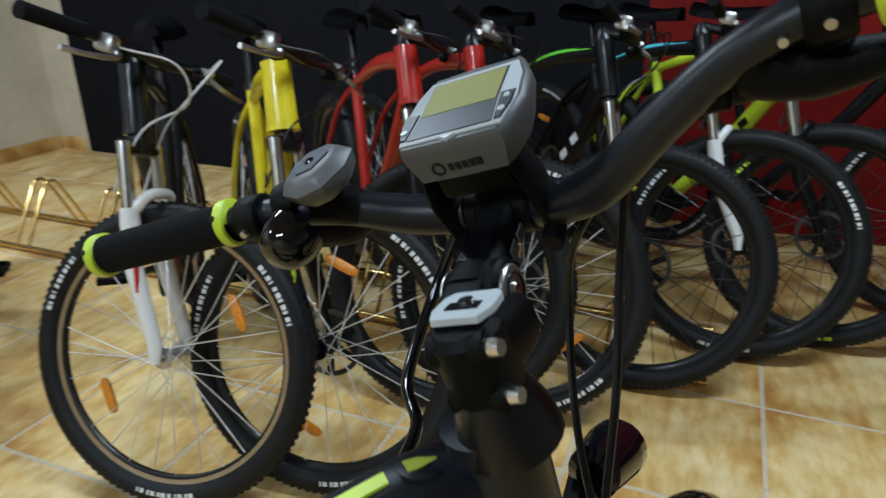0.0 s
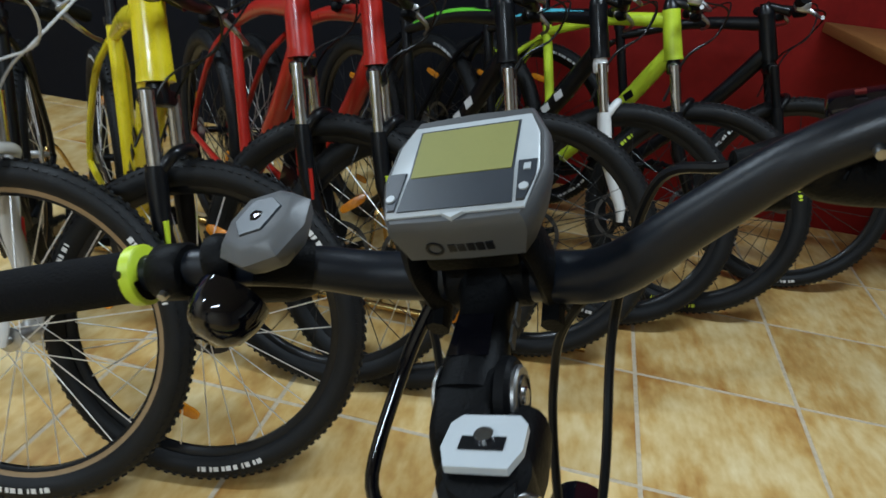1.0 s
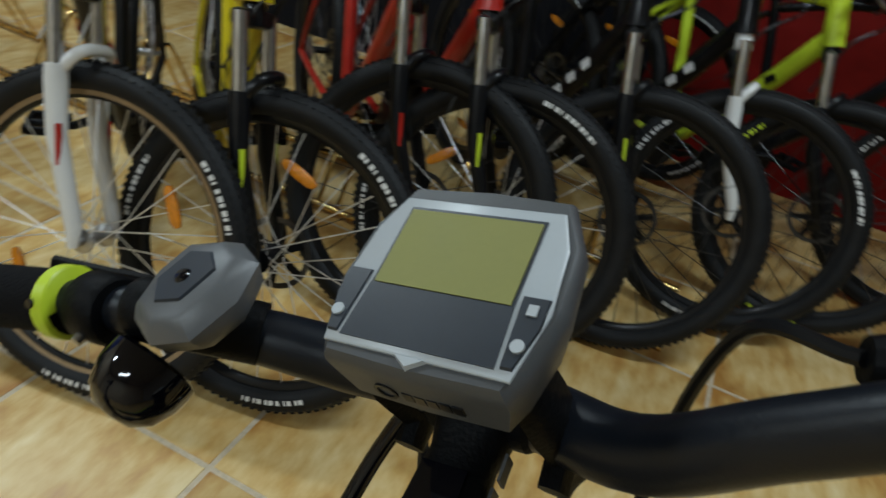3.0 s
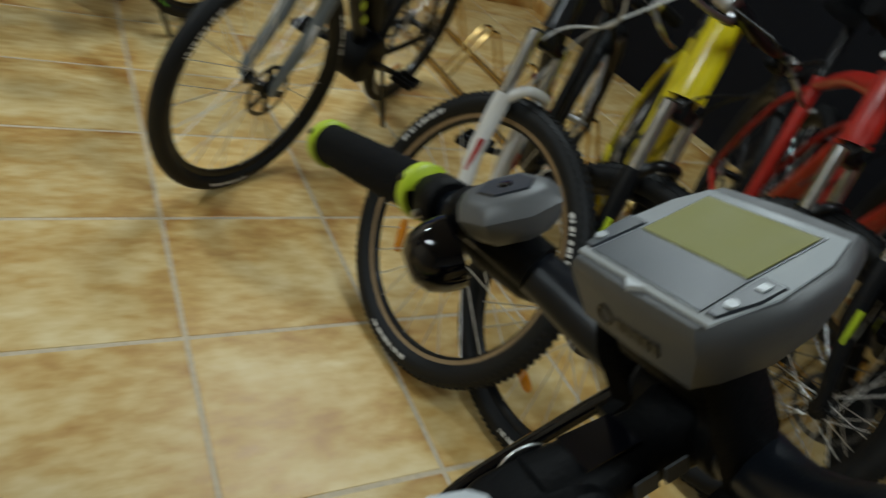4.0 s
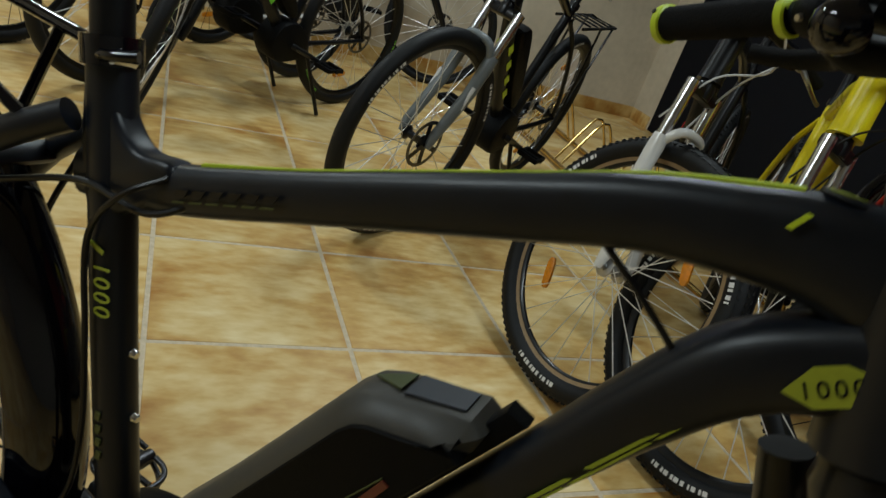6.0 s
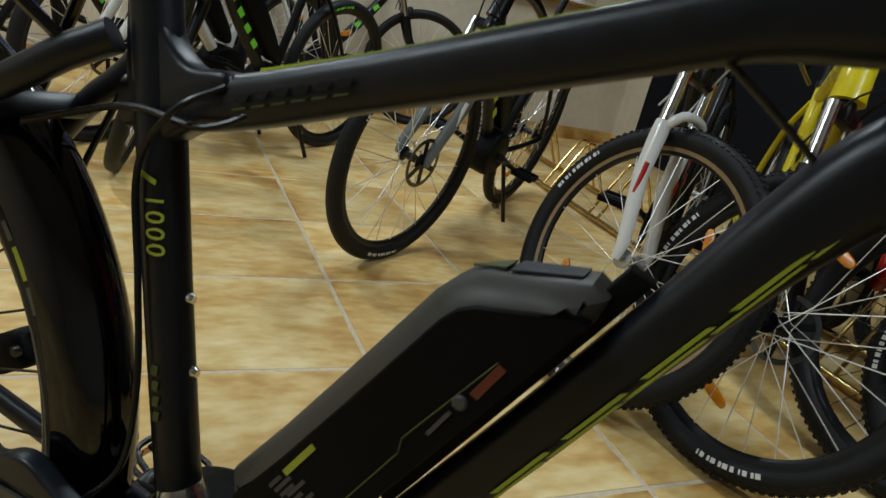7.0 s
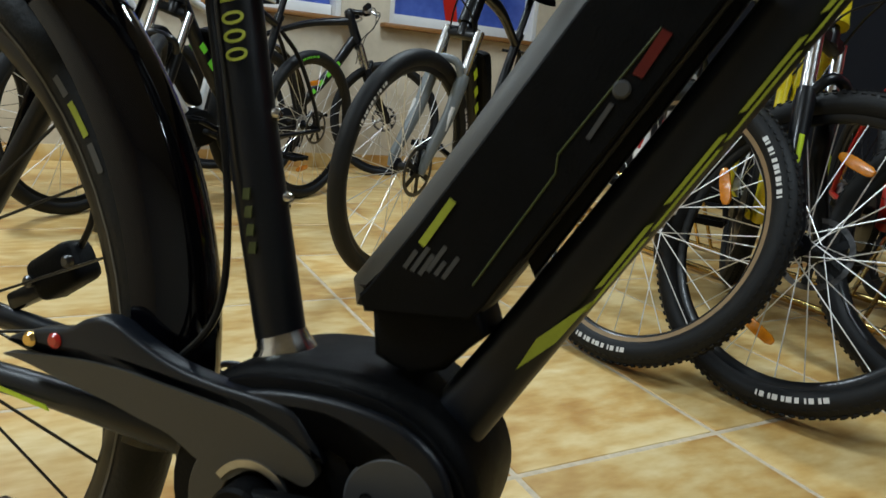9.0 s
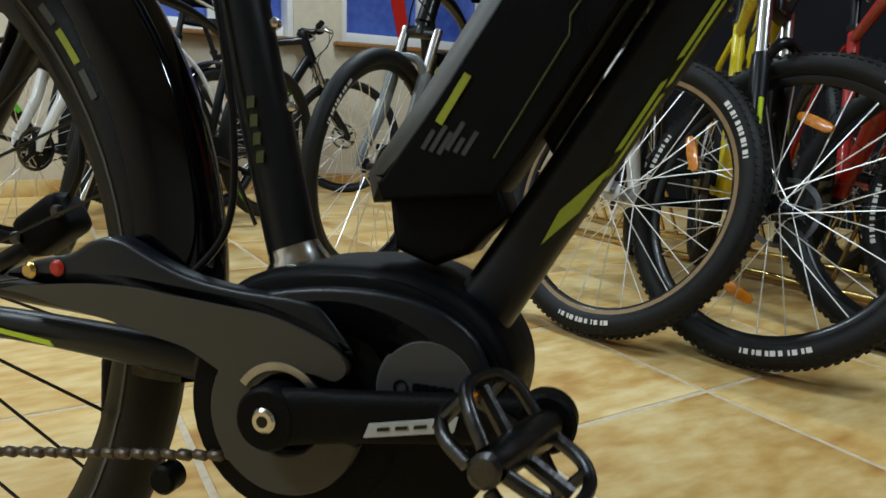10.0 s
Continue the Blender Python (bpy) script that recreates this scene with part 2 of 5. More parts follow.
def tube(pts, radii, n=10, smooth=0, **k):
    if smooth:
        m = len(pts)
        dense = curve(pts, smooth)
        if isinstance(radii, (list, tuple)):
            out = []
            for i in range(len(dense)):
                f = min(i / smooth, m - 1)
                a = min(int(f), m - 2)
                w = f - a
                ra, rb = radii[a], radii[a + 1]
                if isinstance(ra, (list, tuple)):
                    out.append(tuple(x + (y - x) * w for x, y in zip(ra, rb)))
                else:
                    out.append(ra + (rb - ra) * w)
            radii = out
        pts = dense
    return sweep(bmesh.new(), pts, radii, n, **k)


def lathe(profile, n=48, bm=None, m=None, a0=0.0, a1=360.0, close=False):
    """Turns (radius, x) pairs round the x axis."""
    bm = bm or bmesh.new()
    full = abs(a1 - a0) > 359.9
    rings = []
    for k in range(n if full else n + 1):
        a = radians(a0 + (a1 - a0) * k / n)
        ring = []
        for r, x in profile:
            v = Vector((x, r * math.sin(a), r * math.cos(a)))
            ring.append(bm.verts.new(m @ v if m else v))
        rings.append(ring)
    pairs = list(zip(rings, rings[1:])) + ([(rings[-1], rings[0])] if full else [])
    q = len(profile)
    for a, b in pairs:
        for k in range(q if close else q - 1):
            bm.faces.new((a[k], a[(k + 1) % q], b[(k + 1) % q], b[k]))
    if not full and close:
        bm.faces.new(rings[0])
        bm.faces.new(rings[-1][::-1])
    return bm


def box(size, m=None, bevel=0.0, bm=None, seg=2):
    own = bmesh.new()
    bmesh.ops.create_cube(own, size=1.0)
    bmesh.ops.scale(own, vec=size, verts=own.verts)
    if bevel:
        bmesh.ops.bevel(own, geom=own.edges[:], offset=bevel, segments=seg, affect="EDGES", profile=0.5)
    if m is not None:
        bmesh.ops.transform(own, matrix=m, verts=own.verts)
    if bm is None:
        return own
    me = bpy.data.meshes.new("tmp")
    own.to_mesh(me)
    own.free()
    bm.from_mesh(me)
    bpy.data.meshes.remove(me)
    return bm


def prism(outline, x0, x1, bevel=0.0, seg=2, m=None):
    """A plate: an outline of (y, z) pairs between x0 and x1."""
    bm = bmesh.new()
    a = [bm.verts.new((x0, y, z)) for y, z in outline]
    b = [bm.verts.new((x1, y, z)) for y, z in outline]
    k = len(outline)
    for i in range(k):
        bm.faces.new((a[i], a[(i + 1) % k], b[(i + 1) % k], b[i]))
    bm.faces.new(a[::-1])
    bm.faces.new(b)
    bmesh.ops.recalc_face_normals(bm, faces=bm.faces)
    if bevel:
        rim = [e for e in bm.edges if abs(e.verts[0].co.x - e.verts[1].co.x) < 1e-6]
        bmesh.ops.bevel(bm, geom=rim, offset=bevel, segments=seg, affect="EDGES", profile=0.5)
    if m is not None:
        bmesh.ops.transform(bm, matrix=m, verts=bm.verts)
    return bm


def rounded(outline, r=3):
    """Closed smooth outline through the given (y, z) corners."""
    pts = [Vector((y, z, 0)) for y, z in outline]
    out = []
    k = len(pts)
    for i in range(k):
        a, b, c, d = pts[i - 1], pts[i], pts[(i + 1) % k], pts[(i + 2) % k]
        for s in range(r):
            t = s / r
            p = 0.5 * ((2 * b) + (c - a) * t + (2 * a - 5 * b + 4 * c - d) * t * t + (3 * b - a - 3 * c + d) * t ** 3)
            out.append((p.x, p.y))
    return out


CACHE = {}


def shared(key, build):
    if key not in CACHE:
        CACHE[key] = finish(build(), key if isinstance(key, str) else str(key[0]))
    return CACHE[key]


def thing(name, m, label, category, group=""):
    o = new(name)
    o.empty_display_size = 0.1
    o.matrix_basis = m
    return tagged(o, label, category, group)


# ---- the room ----
XL, XR, YF, YB = -3.0, 4.2, -3.6, 2.8
floor = part("floor", box((XR - XL, YB - YF, 0.1), pose((XL + XR) / 2, (YF + YB) / 2, -0.0515)), "grout")
tagged(floor, "floor of ochre stoneware tiles with pale grout joints", "floor", kind="structure")


def wall(name, size, place, material, label):
    w = part(name, box(size, pose(*place)), material)
    return tagged(w, label, "wall", kind="structure")


# back wall: beige plaster, then a black panelled stretch, then red paint
wall("wall_north_plaster", (0.45, 0.2, CEIL), (XL - 0.2 + 0.225, YB + 0.1, CEIL / 2), "beige", "beige rough plaster wall behind the bicycle stand")
wall("wall_north_black", (3.53, 0.2, CEIL), (-2.75 + 1.765, YB + 0.1, CEIL / 2), "black_wall", "matt black painted wall behind the row of bicycles")
wall("wall_north_red", (XR - 0.78, 0.2, CEIL), (0.78 + (XR - 0.78) / 2, YB + 0.1, CEIL / 2), "red_wall", "dark red painted wall behind the last bicycles")
wall("wall_east", (0.2, YB - YF + 0.4, CEIL), (XR + 0.1, (YB + YF) / 2, CEIL / 2), "white_wall", "plain pale painted wall")
wall("wall_south", (XR - XL, 0.2, CEIL), ((XL + XR) / 2, YF - 0.1, CEIL / 2), "beige", "plain beige plaster wall")
# west wall with two window openings
WINDOWS = [(-0.25, 0.80), (1.12, 2.25)]
SILL, HEAD = 0.93, 2.1
bm = box((0.2, YB - YF, SILL), pose(XL - 0.1, (YB + YF) / 2, SILL / 2))
box((0.2, YB - YF, CEIL - HEAD), pose(XL - 0.1, (YB + YF) / 2, (CEIL + HEAD) / 2), bm=bm)
edges_y = [YF, WINDOWS[0][0], WINDOWS[0][1], WINDOWS[1][0], WINDOWS[1][1], YB]
for a, b in ((edges_y[0], edges_y[1]), (edges_y[2], edges_y[3]), (edges_y[4], edges_y[5])):
    box((0.2, b - a, HEAD - SILL), pose(XL - 0.1, (a + b) / 2, (SILL + HEAD) / 2), bm=bm)
tagged(part("wall_west", bm, "beige"), "beige rough plaster wall with two window openings", "wall", kind="structure")
ceiling = part("ceiling", box((XR - XL + 0.4, YB - YF + 0.4, 0.1), pose((XL + XR) / 2, (YF + YB) / 2, CEIL + 0.05)), "white_wall")
tagged(ceiling, "plain white ceiling", "ceiling", kind="structure")
for k, (a, b) in enumerate(WINDOWS):
    w = thing("window_%d" % (k + 1), pose(XL, (a + b) / 2, 0), "window with white reveal, blue night pane and wooden sill", "window")
    tagged(w, kind="structure")
    wd = b - a
    part("pane", box((0.012, wd - 0.06, HEAD - SILL - 0.06), pose(-0.14, 0, (SILL + HEAD) / 2)), "blue_glass", w)
    bm = box((0.16, 0.035, HEAD - SILL), pose(-0.085, -wd / 2 + 0.0175, (SILL + HEAD) / 2), 0.003)
    box((0.16, 0.035, HEAD - SILL), pose(-0.085, wd / 2 - 0.0175, (SILL + HEAD) / 2), 0.003, bm)
    box((0.05, 0.05, HEAD - SILL), pose(-0.11, 0.06, (SILL + HEAD) / 2), 0.003, bm)
    part("window_frame", bm, "white_gloss", w)
    part("bottom_rail", box((0.05, wd - 0.075, 0.075), pose(-0.105, 0, SILL + 0.0375), 0.003), "white_gloss", w)
    if k == 1:
        sash = [(-0.12, SILL + 0.08), (-0.03, SILL + 0.08), (-0.20, HEAD - 0.1), (-0.36, HEAD - 0.1)]
        part("red_sash", prism([(y + 0.02, z) for y, z in sash], -0.132, -0.126), "red", w, "red slanting band on the pane")
    part("window_sill", box((0.24, wd + 0.12, 0.028), pose(-0.045, 0, SILL - 0.012), 0.006), "wood", w)
# skirting
for nm, size, place in (("baseboard_west", (0.012, YB - YF, 0.09), (XL + 0.006, (YB + YF) / 2, 0.045)), ("baseboard_north", (0.22, 0.012, 0.09), (XL + 0.012 + 0.11, YB - 0.006, 0.045))):
    tagged(part(nm, box(size, pose(*place), 0.003), "tile"), "ochre tile skirting along the plaster wall", "skirting", kind="structure")
# ceiling tube lights, where the lamps are
for lx_, ly_, watts, sx_, sy_ in LAMPS:
    c = thing("ceiling_light", pose(lx_, ly_, CEIL, 0, 0, 20), "white tube light on the ceiling", "ceiling light", "ceiling lights")
    part("housing", box((sx_ + 0.06, sy_ + 0.05, 0.06), pose(0, 0, -0.03), 0.008), "white_gloss", c)

# counter board with papers in the red corner
desk = thing("wall_shelf", pose(2.95, 2.35, 0), "wooden shelf board with papers on it by the red wall", "shelf")
part("board", box((2.0, 0.85, 0.04), pose(0, 0.02, 0.86), 0.006), "wood", desk)
part("leg", box((0.05, 0.05, 0.84), pose(0.30, 0.38, 0.42), 0.004), "wood", desk)
part("leg", box((0.05, 0.05, 0.84), pose(0.95, -0.35, 0.42), 0.004), "wood", desk)
for k, (dx, dy, rz) in enumerate(((-0.7, -0.15, 8), (-0.35, 0.05, -15), (-0.02, -0.1, 30))):
    p = part("paper_sheet", box((0.21, 0.30, 0.004 + 0.006 * k), pose(2.95 + dx, 2.35 + dy, 0.8825 + 0.003 * k, 0, 0, rz)), "paper")
    tagged(p, "white printed paper lying on the wooden shelf", "paper", "papers on the shelf")

# ---- bicycles ----
R = 0.345


def tyre_mesh(r, w, knobs):
    prof = [(r - w - w * 1.02 * math.cos(radians(a)), w * 1.02 * math.sin(radians(a))) for a in range(28, 333, 19)]
    bm = lathe(prof, 72)
    if knobs:
        n = 112
        for k in range(n):
            for x, lift, a_off in ((-0.78, 0.50, 0), (-0.30, 0.93, 0.5), (0.30, 0.93, 0), (0.78, 0.50, 0.5)):
                a = 2 * math.pi * (k + a_off) / n
                rr = r - w + w * lift + 0.0017
                m = Matrix.Rotation(-a, 4, "X") @ Matrix.Translation((x * w, 0, rr)) @ Matrix.Rotation(x * 0.95, 4, "Y")
                sx, sy, sz = 0.0032, 0.0042, 0.0027
                vs = [bm.verts.new(m @ Vector((i * sx, j * sy, h * sz))) for h in (-1, 1) for i, j in ((-1, -1), (1, -1), (1, 1), (-1, 1))]
                bm.faces.new(vs[4:])
                for q in range(4):
                    bm.faces.new((vs[q], vs[(q + 1) % 4], vs[4 + (q + 1) % 4], vs[4 + q]))
    return bm


def spoke_mesh(r_in, r_out, rad=0.00135):
    return tube([(0, 0, r_in), (0, 0, r_out)], rad, 5, caps=False)


def arc_print(r0, r1, x, a0, a1, gaps, bm=None):
    """Broken band on a tyre wall: plain blocks of the size of its print."""
    bm = bm or bmesh.new()
    step = (a1 - a0) / gaps
    wide = (0.78, 0.42, 0.70, 0.30, 0.62, 0.80, 0.50)
    for g in range(gaps):
        lathe([(r0, x), (r1, x)], 3, bm, None, a0 + g * step, a0 + (g + wide[g % 7]) * step)
    return bm


def wheel(name, parent, at, style, front=True):
    """Wheel with its axle along x: the rim carries tyre, hub, spokes, disc and reflectors."""
    r, w = style.get("r", R), style.get("tw", 0.027)
    rr = r - 2 * w + 0.006
    rim = shared(("rim", r, w), lambda: lathe([(rr + 0.006, -0.013), (rr + 0.004, -0.010), (rr - 0.010, -0.010), (rr - 0.020, -0.004), (rr - 0.020, 0.004), (rr - 0.010, 0.010), (rr + 0.004, 0.010), (rr + 0.006, 0.013)], 64, close=True))
    wh = part(name, rim, "black", parent, at=at)
    part("tyre", shared(("tyre", r, w, style.get("knobs", True)), lambda: tyre_mesh(r, w, style.get("knobs", True))), "rubber", wh)
    if style.get("tan"):
        part("sidewall_band", shared(("band", r, w), lambda: lathe([(rr - 0.013, 0.0106), (rr + 0.003, 0.0140), (rr + 0.010, w * 0.80)], 64, lathe([(rr - 0.013, -0.0106), (rr + 0.003, -0.0140), (rr + 0.010, -w * 0.80)], 64))), "tan", wh)
    part("hub", shared("hub", lambda: lathe([(0.0, -0.052), (0.008, -0.052), (0.009, -0.036), (0.024, -0.034), (0.024, -0.030), (0.012, -0.022), (0.012, 0.022), (0.024, 0.030), (0.024, 0.034), (0.009, 0.036), (0.008, 0.052), (0.0, 0.052)], 20)), "alloy" if style.get("alloy_hub") else "black", wh)
    count = style.get("spokes", 28)
    sm = shared(("spoke", r, w), lambda: spoke_mesh(0.0, rr - 0.018 - 0.0))
    kind = "dspoke" if style.get("dark_spokes") else "spoke"
    for k in range(count):
        a = 2 * math.pi * (k + 0.25) / count
        s = 1 if k % 2 else -1
        cross = (1 if (k // 2) % 2 else -1) * 1.15
        p0 = Vector((0.031 * s, 0.022 * math.sin(a + cross), 0.022 * math.cos(a + cross)))
        p1 = Vector((0.003 * s, (rr - 0.018) * math.sin(a), (rr - 0.018) * math.cos(a)))
        d = p1 - p0
        q = d.to_track_quat("Z", "Y").to_matrix().to_4x4()
        part("spoke", sm, kind, wh, at=Matrix.Translation(p0) @ q @ Matrix.Diagonal((1, 1, d.length / (rr - 0.018), 1)))
    if style.get("disc", True):
        part("brake_disc", shared("disc", lambda: lathe([(0.066, -0.001), (0.078, -0.001), (0.078, 0.001), (0.066, 0.001)], 36, close=True)), "dmetal", wh, at=pose(-0.043, 0, 0))
        star = [((0.068 if k % 4 in (0, 1) else 0.022) * math.sin(radians(15 * k)), (0.068 if k % 4 in (0, 1) else 0.022) * math.cos(radians(15 * k))) for k in range(24)]
        part("disc_carrier", shared("disc_carrier", lambda: prism(star, -0.001, 0.001)), "black", wh, at=pose(-0.043, 0, 0))
    if style.get("reflectors", True):
        refl = shared("reflector", lambda: prism(rounded([(-0.011, -0.030), (0, -0.042), (0.011, -0.030), (0.011, 0.030), (0, 0.042), (-0.011, 0.030)], 2), -0.004, 0.004, 0.002))
        a0 = style.get("refl_turn", 35)
        for k in range(2):
            a = radians(a0 + 180 * k)
            part("reflector", refl, "orange", wh, at=Matrix.Rotation(-a, 4, "X") @ Matrix.Translation((0, 0, rr * 0.66)) @ Matrix.Rotation(radians(78), 4, "X"))
    if style.get("print"):
        kindp = style["print"]
        for s in (-1, 1):
            pm = shared(("print", r, w, s, kindp), lambda: arc_print(r - 1.32 * w, r - 0.92 * w, s * w * 1.035, 0, 28, 11))
            for a0 in (40, 160, 280):
                part("tyre_print", pm, kindp, wh, at=Matrix.Rotation(-radians(a0), 4, "X"))
    return wh


def steer_matrix(angle, point, rake):
    axis = Vector((0, -math.sin(rake), math.cos(rake)))
    return Matrix.Translation(point) @ Matrix.Rotation(radians(angle), 4, axis) @ Matrix.Translation(-Vector(point))


FRONT_Y = 0.60


def place_bike(hub, az, lean, turned=(0, 0.60, 0.345)):
    """World matrix of a bicycle whose front hub, turned as it is, stands over hub; it points az degrees from +x and leans to its left."""
    m = pose(0, 0, 0, 0, 0, az - 90) @ pose(0, 0, 0, 0, -lean, 0)
    at = m @ Vector(turned)
    return Matrix.Translation((hub[0] - at.x, hub[1] - at.y, 0)) @ m


def bicycle(hub, az, steer, lean, label, col, style):
    turned = steer_matrix(steer, Vector((0, 0.345, 0.92)), math.atan2(0.05, 0.135)) @ Vector((0, FRONT_Y, style.get("r", R)))
    rw = style.get("r", R)
    b = thing("bicycle", place_bike(hub, az, lean, turned), label, "bicycle", style.get("group", "bicycles in the wall stand"))
    acc = style.get("accent", col)
    fork_col, low_col = style.get("fork", "black"), style.get("lower", "black")
    BB, RH, ST = Vector((0, 0, 0.30)), Vector((0, -0.43, rw)), Vector((0, -0.15, 0.78))
    HT, HB = Vector((0, 0.345, 0.92)), Vector((0, 0.395, 0.785))
    rake = math.atan2(HB.y - HT.y, HT.z - HB.z)
    thick = style.get("thick", 1.0)
    step = style.get("step", 0.0)
    slim = style.get("accent_top")
    tops = [HT + Vector((0, 0.008, -0.022)), HT.lerp(ST, 0.5) + Vector((0, 0, 0.005 - step)), ST + Vector((0, 0.01, -0.01 - step))]
    tt_ = part("top_tube", tube(tops, [(0.019 * thick, 0.024 * thick), (0.017 * thick, 0.019 * thick), (0.015, 0.015)], 12, 5, side=(1, 0, 0)), col, b)
    if slim:
        part("top_stripe", tube([p + Vector((0, 0, 0.010)) for p in (tops[0].lerp(tops[1], 0.2), tops[1], tops[1].lerp(tops[2], 0.8))], [(0.0155, 0.0125), (0.0150, 0.0120), (0.0120, 0.0090)], 12, 4, side=(1, 0, 0)), acc, tt_, "coloured line along the top tube")
    part("down_tube", tube([HB + Vector((0, -0.008, 0.03)), HB.lerp(BB, 0.45) + Vector((0, 0.004, 0.0)), BB], [(0.024 * thick, 0.028 * thick), (0.024 * thick, 0.028 * thick), (0.022, 0.024)], 12, 5, side=(1, 0, 0)), col, b)
    part("seat_tube", tube([BB, BB.lerp(ST, 0.5), ST + Vector((0, -0.006, 0.02))], [0.019, 0.0175, 0.0175], 12), col, b)
    fat = 1.0 + 0.9 * (thick - 1.0)
    part("head_tube", tube([HB, HB.lerp(HT, 0.12), HB.lerp(HT, 0.9), HT + (HT - HB) * 0.06], [0.031 * fat, 0.029 * fat, 0.027 * fat, 0.028 * fat], 18), col, b)
    part("headset", tube([HT + (HT - HB) * 0.06, HT + (HT - HB) * 0.16, HT + (HT - HB) * 0.26], [0.026, 0.024, 0.018], 16), "black", b)
    for s in (-1, 1):
        part("seat_stay", tube([ST + Vector((0.012 * s, -0.01, -0.03 - step * 0.5)), ST.lerp(RH, 0.30) + Vector((0.038 * s, -0.03, 0.0 - step * 0.3)), RH.lerp(ST, 0.25) + Vector((0.058 * s, -0.02, 0)), RH + Vector((0.06 * s, 0, 0.0))], [0.009, 0.010, 0.009, 0.009], 8, 4), col, b)
        part("chain_stay", tube([BB + Vector((0.022 * s, -0.02, 0)), BB.lerp(RH, 0.4) + Vector((0.045 * s, 0, -0.004)), RH + Vector((0.06 * s, 0.02, -0.012)), RH + Vector((0.06 * s, 0, 0))], [0.012, 0.011, 0.010, 0.010], 8, 4), col, b)
    if style.get("graphic"):
        d = (BB - HB).normalized()
        for s in (-1, 1):
            bm = bmesh.new()
            for k in range(4):
                c = HB.lerp(BB, 0.26 + 0.115 * k)
                y = Vector((s * 0.0245 * thick, 0, 0))
                n = Vector((0, -d.z, d.y))
                q = [c + y + d * 0.004 + n * 0.014, c + y + d * 0.04 + n * 0.010, c + y + d * 0.036 - n * 0.014, c + y - n * 0.010]
                q2 = [v + Vector((s * 0.0018, 0, 0)) for v in q]
                v1, v2 = [bm.verts.new(v) for v in q], [bm.verts.new(v) for v in q2]
                bm.faces.new(v1), bm.faces.new(v2)
                for i in range(4):
                    bm.faces.new((v1[i], v1[(i + 1) % 4], v2[(i + 1) % 4], v2[i]))
            part("tube_print", bm, style["graphic"], b, "block print along the down tube")
    # turned part: fork, wheel, bar
    T = steer_matrix(steer, HT, rake)
    up = (HT - HB).normalized()
    crown = HB - up * 0.03
    fh = Vector((0, FRONT_Y, rw))
    fk = part("fork_crown", tube([HB + up * 0.004, crown + up * 0.012, crown - up * 0.012], [0.020, 0.024, 0.022], 14), fork_col, b, at=T)
    part("crown_bridge", box((0.125, 0.034, 0.034), Matrix.Translation(crown) @ Matrix.Rotation(rake, 4, "X"), 0.010), fork_col, fk)
    for s in (-1, 1):
        top = crown + Vector((0.055 * s, 0.004, 0))
        mid = top - up * 0.16
        part("stanchion", tube([top + up * 0.012, mid], 0.015, 12), "steel" if style.get("bright", True) else "black", fk)
        part("fork_leg", tube([mid + up * 0.03, mid, mid - up * 0.10, fh + Vector((0.055 * s, -0.01, 0.03)), fh + Vector((0.055 * s, 0, -0.008))], [0.019, 0.021, 0.019, 0.016, 0.010], 12), low_col, fk)
        if style.get("leg_mark"):
            c = mid - up * 0.07 + Vector((0.012 * s, 0.015, 0))
            part("leg_mark", tube([c, c - up * 0.075], [(0.007, 0.005), (0.007, 0.005)], 8, side=(1, 0, 0)), style["leg_mark"], fk)
    c = crown - up * 0.155
    part("fork_arch", tube([c + Vector((-0.055, 0.0, 0)), c + Vector((-0.042, 0.02, 0.055)), c + Vector((0, 0.026, 0.066)), c + Vector((0.042, 0.02, 0.055)), c + Vector((0.055, 0.0, 0))], 0.012, 10, 4), low_col, fk)
    wheel("front_wheel", b, T @ Matrix.Translation(fh) @ Matrix.Rotation(radians(style.get("spin", 0)), 4, "X"), style)
    wheel("rear_wheel", b, Matrix.Translation(RH) @ Matrix.Rotation(radians(style.get("spin", 0) + 40), 4, "X"), dict(style, reflectors=style.get("rear_refl", True)), False)
    sp = HT + up * 0.035
    st = part("stem", tube([sp + up * 0.008, sp - up * 0.035], 0.018, 14), "black", b, at=T)
    clamp = sp + Vector((0, 0.085, -0.004))
    part("stem_arm", tube([sp, sp.lerp(clamp, 0.5), clamp], [0.016, 0.014, 0.019], 10), "black", st)
    rise = style.get("rise", 0.012)
    bp = [(-0.33, -0.045, rise), (-0.14, -0.02, rise), (-0.08, 0.0, rise * 0.4), (0, 0, 0), (0.08, 0.0, rise * 0.4), (0.14, -0.02, rise), (0.33, -0.045, rise)]
    bar = part("handlebar", tube([clamp + Vector(p) for p in bp], 0.0132, 10, 5), style.get("bar", "black"), b, at=T)
    for s in (-1, 1):
        g0, g1 = clamp + Vector((0.205 * s, -0.030, rise)), clamp + Vector((0.335 * s, -0.0455, rise))
        part("grip", tube([g0, g0.lerp(g1, 0.03), g0.lerp(g1, 0.97), g1], [0.0165, 0.0155, 0.0155, 0.0165], 12), "foam", bar)
        h = clamp + Vector((0.165 * s, -0.024, rise))
        part("lever_clamp", box((0.03, 0.042, 0.036), Matrix.Translation(h + Vector((0, 0.016, -0.008))), 0.008), "alloy" if style.get("alloy_lever", True) else "black", bar)
        part("brake_lever", tube([h + Vector((0, 0.03, -0.012)), h + Vector((0.02 * s, 0.062, -0.03)), h + Vector((0.085 * s, 0.058, -0.04)), h + Vector((0.14 * s, 0.045, -0.042))], [0.008, 0.006, 0.005, 0.006], 8, 4), "alloy" if style.get("alloy_lever", True) else "black", bar)
